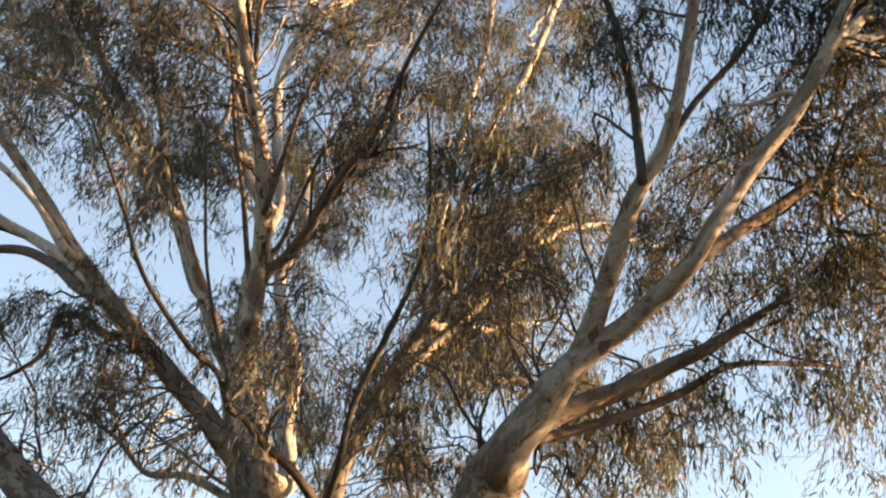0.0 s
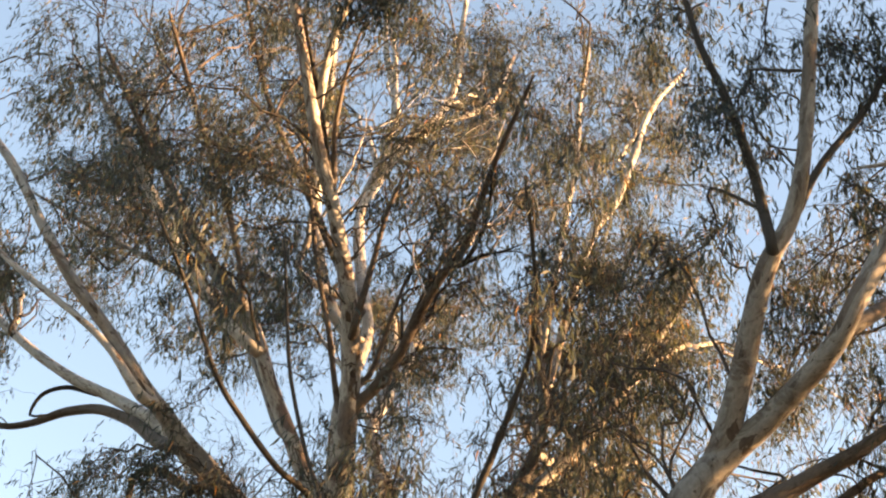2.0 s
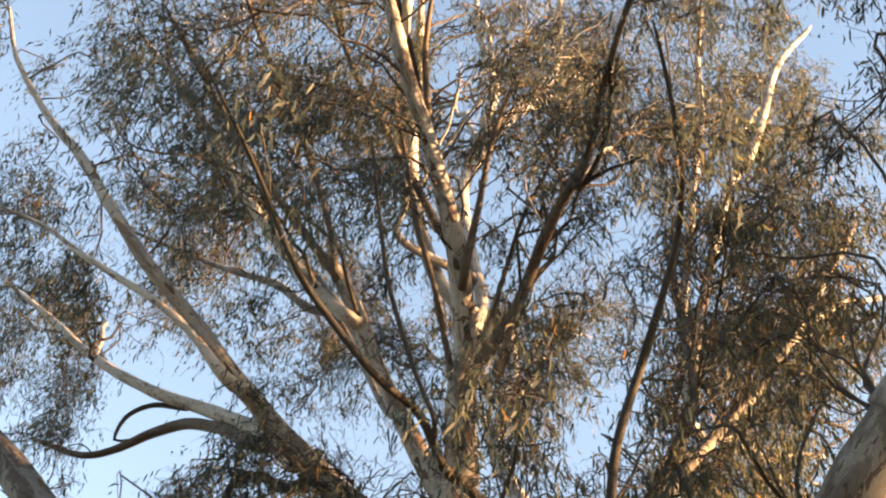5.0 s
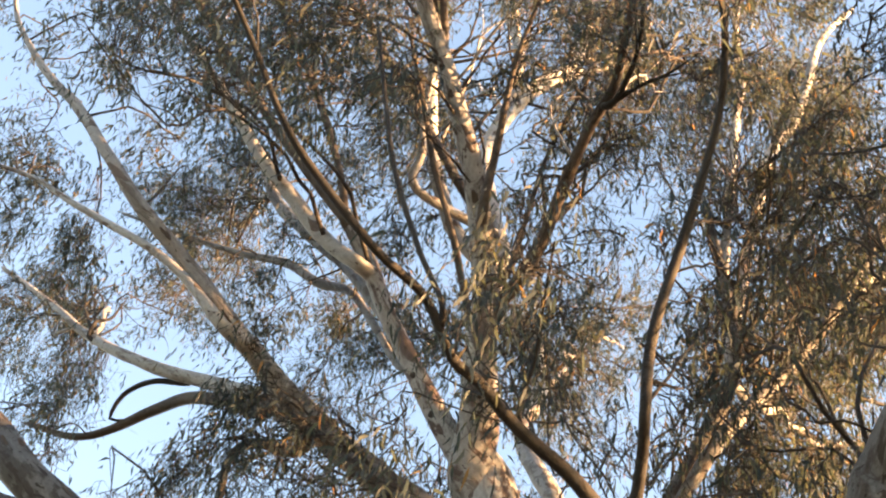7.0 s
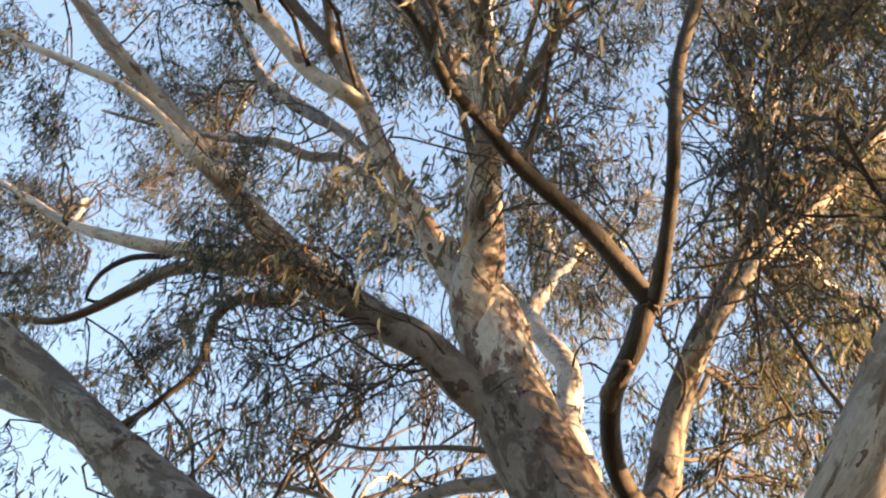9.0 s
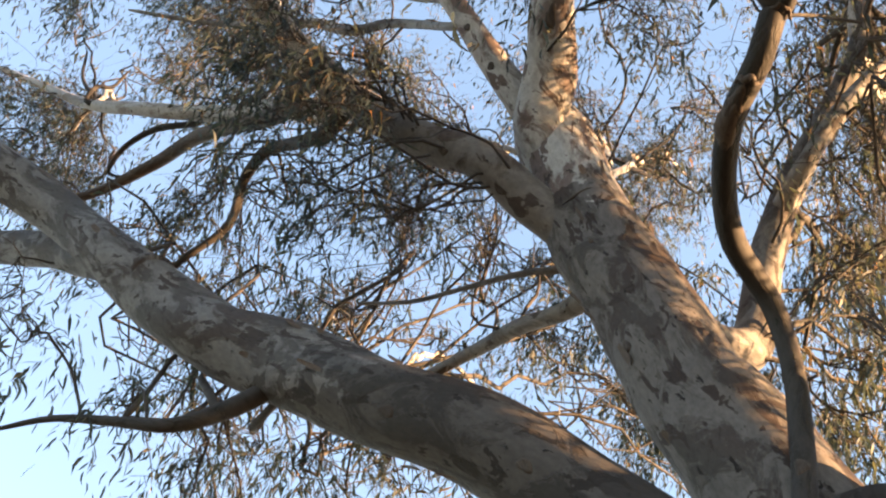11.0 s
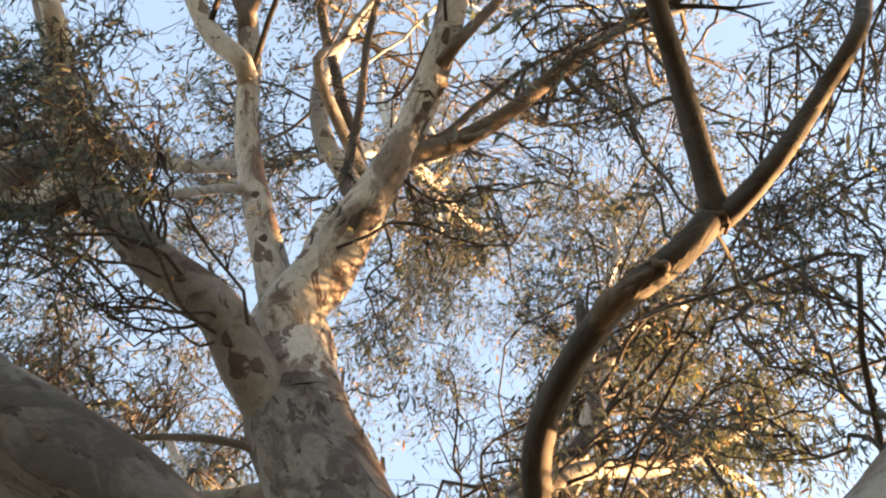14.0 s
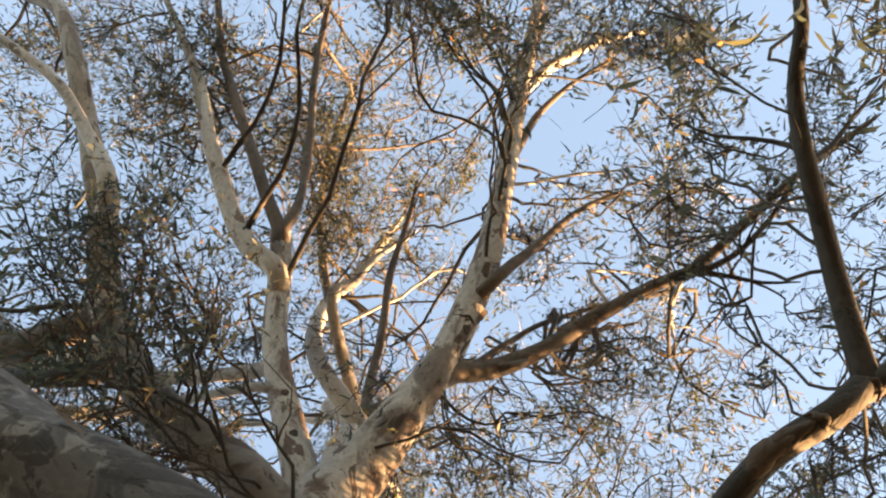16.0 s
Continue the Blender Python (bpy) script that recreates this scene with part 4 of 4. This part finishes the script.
clump('Fs', 1.69, 13.40, 14.54, 0.59, 0.31)
clump('K', 1.15, 12.00, 11.44, 0.49, 0.29)
clump('Ku', 1.72, 11.80, 11.53, 0.49, 1.08)
clump('El', 2.16, 13.80, 11.74, 0.61, 0.28)
clump('El', 2.74, 13.80, 11.15, 0.65, 0.28)
clump('Ft', 3.54, 13.80, 11.57, 0.66, 0.40)
clump('Ft', 3.57, 13.80, 10.64, 0.58, 0.48)
clump('El', 1.90, 13.80, 10.59, 0.52, 0.23)
clump('Fs', 1.49, 13.80, 11.66, 0.49, 0.40)
clump('El', 3.07, 13.80, 10.14, 0.51, 0.30)
clump('A1l', -2.53, 12.40, 11.96, 0.53, 0.49)
clump('A1r', -1.85, 12.60, 12.84, 0.55, 0.40)
clump('A1r', -1.25, 12.60, 11.99, 0.47, 0.55)
clump('A0', -2.83, 13.00, 11.36, 0.47, 0.44)
clump('L', -2.00, 13.31, 8.60, 0.33, 0.64)
clump('L', -1.29, 13.22, 8.40, 0.23, 0.34)
clump('A2', -2.33, 10.90, 10.46, 0.49, 1.00)
clump('A2', -1.72, 10.70, 10.45, 0.49, 1.10)
clump('A2', -1.19, 10.70, 10.21, 0.43, 1.00)
clump('A2', -1.81, 10.90, 9.79, 0.43, 1.00)
clump('A0', -2.59, 10.20, 9.59, 0.45, 0.64)
clump('A0', -2.04, 10.20, 8.93, 0.39, 0.64)
clump('A2', -0.94, 10.90, 9.69, 0.38, 0.80)
clump('A0', -2.83, 10.40, 9.18, 0.40, 0.56)
clump('A2', -2.88, 10.60, 11.04, 0.55, 0.80)
clump('A2', -1.84, 10.60, 11.26, 0.56, 0.80)
clump('Ft', 1.85, 13.60, 12.00, 0.55, 0.85)
clump('Ft', 2.55, 13.40, 11.92, 0.54, 0.85)
clump('El', 2.72, 13.60, 11.02, 0.51, 0.29)
clump('El', 2.49, 12.50, 10.56, 0.46, 0.78)
clump('El', 3.45, 12.50, 11.49, 0.51, 0.78)
clump('E', 2.35, 12.50, 8.72, 0.31, 0.58)
clump('E', 2.36, 15.00, 10.19, 0.56, 0.23)
clump('E', 3.11, 15.00, 9.89, 0.56, 0.51)
clump('B', -2.41, 16.00, 7.75, 0.34, 0.26)
clump('Bd', -2.89, 16.00, 8.08, 0.31, 0.26)
clump('B', -1.78, 16.00, 7.59, 0.33, 0.26)
clump('B', -1.16, 16.50, 7.93, 0.32, 0.26)
clump('AB', -0.70, 16.00, 7.88, 0.27, 0.18)
clump('B', -2.15, 16.50, 7.51, 0.31, 0.26)
clump('E', 1.09, 15.00, 7.94, 0.28, 0.60)
clump('E', 1.37, 15.00, 7.41, 0.27, 0.60)
clump('E', 2.00, 14.50, 7.34, 0.29, 1.26)
clump('E', 2.17, 14.50, 6.85, 0.27, 1.26)
clump('AB', 0.29, 17.50, 10.68, 0.62, 1.60)
clump('AB', 1.15, 17.50, 9.60, 0.60, 1.60)
clump('AB', 1.65, 17.50, 10.63, 0.62, 1.60)
clump('E', 2.46, 17.50, 9.71, 0.61, 1.60)
clump('E', 3.00, 17.50, 10.75, 0.63, 1.60)
clump('E', 3.48, 17.50, 9.58, 0.61, 1.60)
clump('E', 3.79, 17.50, 11.71, 0.65, 1.60)
clump('E', 4.42, 17.50, 10.51, 0.63, 1.60)
clump('E', 5.07, 17.50, 11.42, 0.65, 1.60)
clump('AB', 1.58, 17.50, 9.00, 0.59, 0.88)
clump('E', 5.32, 17.50, 10.16, 0.63, 1.60)
clump('E', 2.55, 17.50, 11.61, 0.64, 1.60)
clump('Ft', 2.96, 12.80, 12.45, 0.51, 0.60)
clump('Ft', 2.46, 12.80, 12.65, 0.47, 0.50)
clump('E', 2.19, 14.50, 8.10, 0.31, 0.80)
clump('E', 2.37, 14.50, 7.54, 0.29, 1.00)
clump('E', 1.83, 15.00, 7.20, 0.26, 0.80)
clump('Ft', 2.22, 11.72, 10.50, 0.34, 0.80)
clump('Ft', 2.38, 11.28, 10.50, 0.33, 0.70)
clump('El', 2.52, 11.89, 10.00, 0.32, 0.60)
clump('El', 2.96, 12.04, 10.00, 0.33, 0.60)
clump('El', 2.60, 12.45, 10.00, 0.29, 0.45)
clump('El', 3.08, 12.48, 10.00, 0.29, 0.39)
clump('Ft', 2.86, 11.59, 10.50, 0.30, 0.70)
clump('A1l', -1.62, 13.00, 11.04, 0.41, 0.50)
clump('A3', -2.35, 14.50, 12.04, 0.47, 0.50)
clump('Fs', 1.69, 14.00, 13.27, 0.56, 0.39)
clump('Ft', 2.59, 14.50, 13.29, 0.63, 0.60)
clump('Ft', 2.19, 14.50, 11.40, 0.52, 0.38)
clump('El', 2.68, 14.50, 11.28, 0.51, 0.26)
clump('L', -1.34, 13.00, 7.62, 0.34, 0.32)
clump('L', -1.45, 13.15, 8.20, 0.36, 0.32)
clump('L', -1.66, 13.10, 7.80, 0.36, 0.34)
clump('L', -1.10, 13.05, 7.80, 0.28, 0.29)
clump('L', -1.55, 13.50, 7.45, 0.34, 0.29)
clump('L', -1.85, 13.35, 7.60, 0.36, 0.50)
clump('L', -1.95, 13.10, 8.40, 0.38, 0.54)
clump('L', -2.20, 13.30, 8.10, 0.36, 0.48)
clump('L', -1.08, 13.64, 7.45, 0.34, 0.20)
clump('L', -0.75, 13.60, 7.40, 0.28, 0.17)
clump('L', -1.32, 13.54, 7.30, 0.32, 0.36)
clump('L', -0.80, 14.10, 8.50, 0.36, 0.17)
clump('AB', -0.62, 14.40, 8.30, 0.34, 0.17)
clump('AB', -0.50, 14.60, 8.45, 0.34, 0.17)
clump('AB', -0.55, 15.20, 9.80, 0.40, 0.23)
clump('AB', -0.90, 15.20, 9.90, 0.40, 0.23)
clump('Fs', 2.00, 14.00, 14.49, 0.50, 0.70)
clump('Ft', 2.90, 14.20, 14.30, 0.50, 0.70)
clump('Ft', 3.63, 14.00, 15.12, 0.55, 0.70)
clump('Ft', 3.39, 13.60, 13.05, 0.45, 0.70)
clump('Fs', 2.53, 13.80, 12.76, 0.42, 0.70)
clump('Ft', 4.35, 14.00, 14.37, 0.50, 0.70)
clump('Sb', 1.91, 14.20, 13.58, 0.42, 0.70)
clump('Dl', 0.00, 11.40, 7.40, 0.28, 0.38)
clump('Dl', 0.02, 11.40, 6.90, 0.25, 0.38)
clump('Dl', 0.30, 11.40, 7.45, 0.25, 0.29)
clump('Dl', 0.60, 11.50, 7.20, 0.25, 0.12)
clump('A2', 0.56, 12.30, 8.30, 0.36, 0.23)
clump('K', 0.72, 12.20, 8.80, 0.38, 0.23)
clump('K', 0.56, 12.90, 9.20, 0.38, 0.25)
clump('K', 0.75, 12.90, 9.90, 0.38, 0.23)
clump('K', 0.40, 12.90, 8.70, 0.32, 0.70)
clump('K', 0.30, 13.10, 10.20, 0.36, 0.70)

# leaves added beyond the leaning limb, only to keep the low sun off the stem
for k in range(13):
    q = np.array((rng.uniform(3.5, 5.0), rng.uniform(12.6, 13.6), 6.9 + 0.2 * k))
    clump(("Ch", "Cu")[k % 2], *q, rng.uniform(0.38, 0.5), 1.0)
for k in range(5):
    clump("Cu", rng.uniform(3.6, 4.6), rng.uniform(12.5, 13.3), rng.uniform(5.9, 6.8), 0.36, 0.9)

# streamers that hang past the dark limb
for k in range(17):
    q = np.array((rng.uniform(1.15, 2.2), rng.uniform(10.5, 12.4), rng.uniform(6.9, 9.8)))
    q[0] += 0.2 * (q[2] - 7.0)
    key = min(("Cd", "Cl", "Du", "C"), key=lambda h: np.linalg.norm(PATHS[h][:, :3] - q, axis=1).min())
    clump(key, *q, rng.uniform(0.22, 0.36), rng.uniform(0.45, 0.75))

# slim bare branches in the heart of the crown
for k in range(44):
    key = ("S", "S2", "S3", "A1l", "A1r", "A2", "K", "A0", "Sb", "Sr", "A3")[k % 11]
    p = PATHS[key]
    a = p[int(len(p) * rng.uniform(0.3, 0.9))]
    way = unit(rng.normal(size=3) * (0.8, 0.8, 0.4) + (0.1, 0.2, 0.75))
    r = min(0.55 * a[3], rng.uniform(0.011, 0.02))
    main = wander(a[:3], a[:3] + way * rng.uniform(1.2, 2.6), r, 0.004, 0.07, 16)
    paths = [main]
    for _ in range(4):
        e = main[rng.integers(4, 14)]
        paths.append(wander(e[:3], e[:3] + unit(way + rng.normal(size=3) * 0.6) * rng.uniform(0.4, 1.0), 0.6 * e[3], 0.002, 0.08, 9))
    twigs_mesh(paths, 6, "branch", TREE, BARK_BROWN if k % 3 else BARK)

# leafy tips of the limbs
for key in list(BOUGHS):
    p = PATHS[key]
    if p[-1, 3] < 0.01 and key not in ("Lc", "Lt", "Lu", "At", "Cw", "Sx", "Ab", "Lq", "D", "C", "stemA", "A1", "E"):
        for k in range(2):
            q = p[int(len(p) * rng.uniform(0.82, 0.99)), :3] + rng.normal(size=3) * 0.25
            clump(key, *q, rng.uniform(0.3, 0.5), 0.5)

# the far side of the crown, past the limbs: thinner limbs that fan out, and their foliage
BACK = []
for k, (root, x, y, z) in enumerate((("E2", -2.5, 18.5, 15), ("E2", 1.5, 20, 16.5), ("El", 5, 17.5, 14.5), ("El", 7, 16, 12.5), ("Ft", 4, 17, 18.5), ("S", -2.5, 17, 18), ("Ls", -7, 18.5, 14.5), ("A3", -4.5, 18, 16), ("AB", -3, 18.5, 11), ("E", 5.8, 19, 11), ("Sr", 1.5, 17, 18.5), ("AB", 0.5, 18.5, 11))):
    p = PATHS[root]
    a, q = p[int(0.6 * len(p))], np.array((x, y, z))
    key = "back%d" % k
    path = wander(a[:3], q, min(0.05, 0.7 * a[3]), 0.008, 0.06, 26)
    PATHS[key] = path
    twigs_mesh([path], 8, "branch", TREE, BARK)
    BACK.append(key)
for k in range(230):
    key = BACK[k % len(BACK)]
    p = PATHS[key]
    q = p[rng.integers(8, len(p)), :3] + unit(rng.normal(size=3)) * rng.uniform(0.3, 1.7) * np.array((1, 0.8, 0.8))
    if q[1] > 14.6 and (q[2] > 11 or (k % 3 and q[0] > 0.3)):
        clump(key, *q, rng.uniform(0.4, 0.8), 0.37)

# the high crown over the fork, full in the low sun
HIGH = ("S", "Sb", "Sc", "S2", "S3", "Sr", "Sa", "A2", "K", "Ac", "Aa", "Fs")
for k in range(22):
    q = np.array((rng.uniform(-2.2, 2.0), rng.uniform(10.2, 14.6), rng.uniform(11.8, 16.5)))
    if k % 9 and np.hypot(q[0] + 0.2, q[1] - 10.9) > 0.7:
        key = min(HIGH, key=lambda h: np.linalg.norm(PATHS[h][:, :3] - q, axis=1).min())
        clump(key, *q, rng.uniform(0.3, 0.5), rng.uniform(0.35, 0.65))

# the sunward side of the crown: limbs added towards the low sun, mostly unseen, thick with leaves to shade the tree
SUNWARD = []
for k, (root, x, y, z) in enumerate((("Cj", 6.4, 10.9, 8.8), ("Cj", 6.6, 10.2, 9.6), ("Cj", 6.0, 11.2, 9.8), ("Cr", 6.6, 9.4, 10.8), ("Cr", 5.8, 10.6, 11.4), ("Cr", 6.6, 8.8, 11.8), ("Cr", 5.8, 8.2, 12.2), ("Cr", 6.8, 8.0, 10.8))):
    p = PATHS[root]
    a = p[int(0.75 * len(p))]
    key = "sunward%d" % k
    PATHS[key] = wander(a[:3], np.array((x, y, z)), min(0.05, 0.8 * a[3]), 0.008, 0.05, 26)
    twigs_mesh([PATHS[key]], 8, "branch", TREE, BARK)
    SUNWARD.append(key)
for k in range(84):
    key = SUNWARD[k % len(SUNWARD)]
    p = PATHS[key]
    q = p[rng.integers(8, len(p)), :3] + rng.normal(size=3) * (0.7, 0.9, 0.9)
    if 4.4 < q[0] < 7.6 and 7.6 < q[2] < 12.4:
        clump(key, *q, rng.uniform(0.4, 0.7), 0.5)

# leaves added between the leaning limb and the upright one, to shade the crown's left
for k in range(15):
    q = np.array((rng.uniform(3.8, 6.2), rng.uniform(11.2, 13.0), rng.uniform(9.2, 12.3)))
    clump(SUNWARD[k % 6], *q, rng.uniform(0.42, 0.6), 0.75)

# unseen hanging foliage, added on the sunward side to shade the leaning limb
for x, y, z in ((4.8, 10.8, 7.0), (5.0, 10.4, 7.5), (5.2, 10.0, 7.9), (5.4, 9.7, 8.3), (5.6, 9.4, 8.6), (5.3, 10.7, 7.6), (5.5, 10.2, 8.0), (5.1, 11.0, 7.0), (5.6, 9.9, 8.4), (5.2, 9.5, 8.5)):
    clump("sunward0", x + 1.5, y - 0.62, z + 0.6, rng.uniform(0.4, 0.6), 0.8)

# the leaves that hang under the two leaning limbs
for key, x, y, z, r, dense in (
        ('Bd', -1.75, 15.0, 6.95, 0.40, 0.55), ('Bd', -1.38, 15.0, 6.62, 0.40, 0.55), ('Bd', -2.10, 15.0, 6.50, 0.42, 0.55),
        ('Bd', -1.02, 15.0, 6.42, 0.36, 0.50), ('B', -1.02, 15.0, 6.98, 0.36, 0.50), ('Bd', -1.62, 14.6, 6.10, 0.36, 0.45),
        ('B', -0.66, 15.0, 6.72, 0.34, 0.50), ('B2', -2.30, 15.2, 7.30, 0.40, 0.50), ('AB', -0.52, 15.2, 7.95, 0.34, 0.45),
        ('AB', -0.02, 15.2, 8.05, 0.30, 0.45), ('B', -0.30, 14.6, 6.20, 0.28, 0.40),
        ('L', -1.88, 12.95, 8.40, 0.30, 0.36), ('L', -1.60, 12.92, 8.30, 0.28, 0.36), ('L', -1.50, 13.10, 8.05, 0.28, 0.30),
        ('L', -1.84, 13.38, 8.30, 0.30, 0.34), ('L', -1.28, 12.98, 8.40, 0.24, 0.36), ('L', -2.15, 13.20, 8.50, 0.30, 0.40)):
    clump(key, x, y, z, r, dense)

# ---- ground ----
g = np.array([(-400, -400, 0), (400, -400, 0), (400, 400, 0), (-400, 400, 0)])
ground = new("ground", mesh_of("ground", g, [(0, 1, 2, 3)], EARTH))
tagged(ground, "dry earth ground below the tree", "ground", kind="structure")
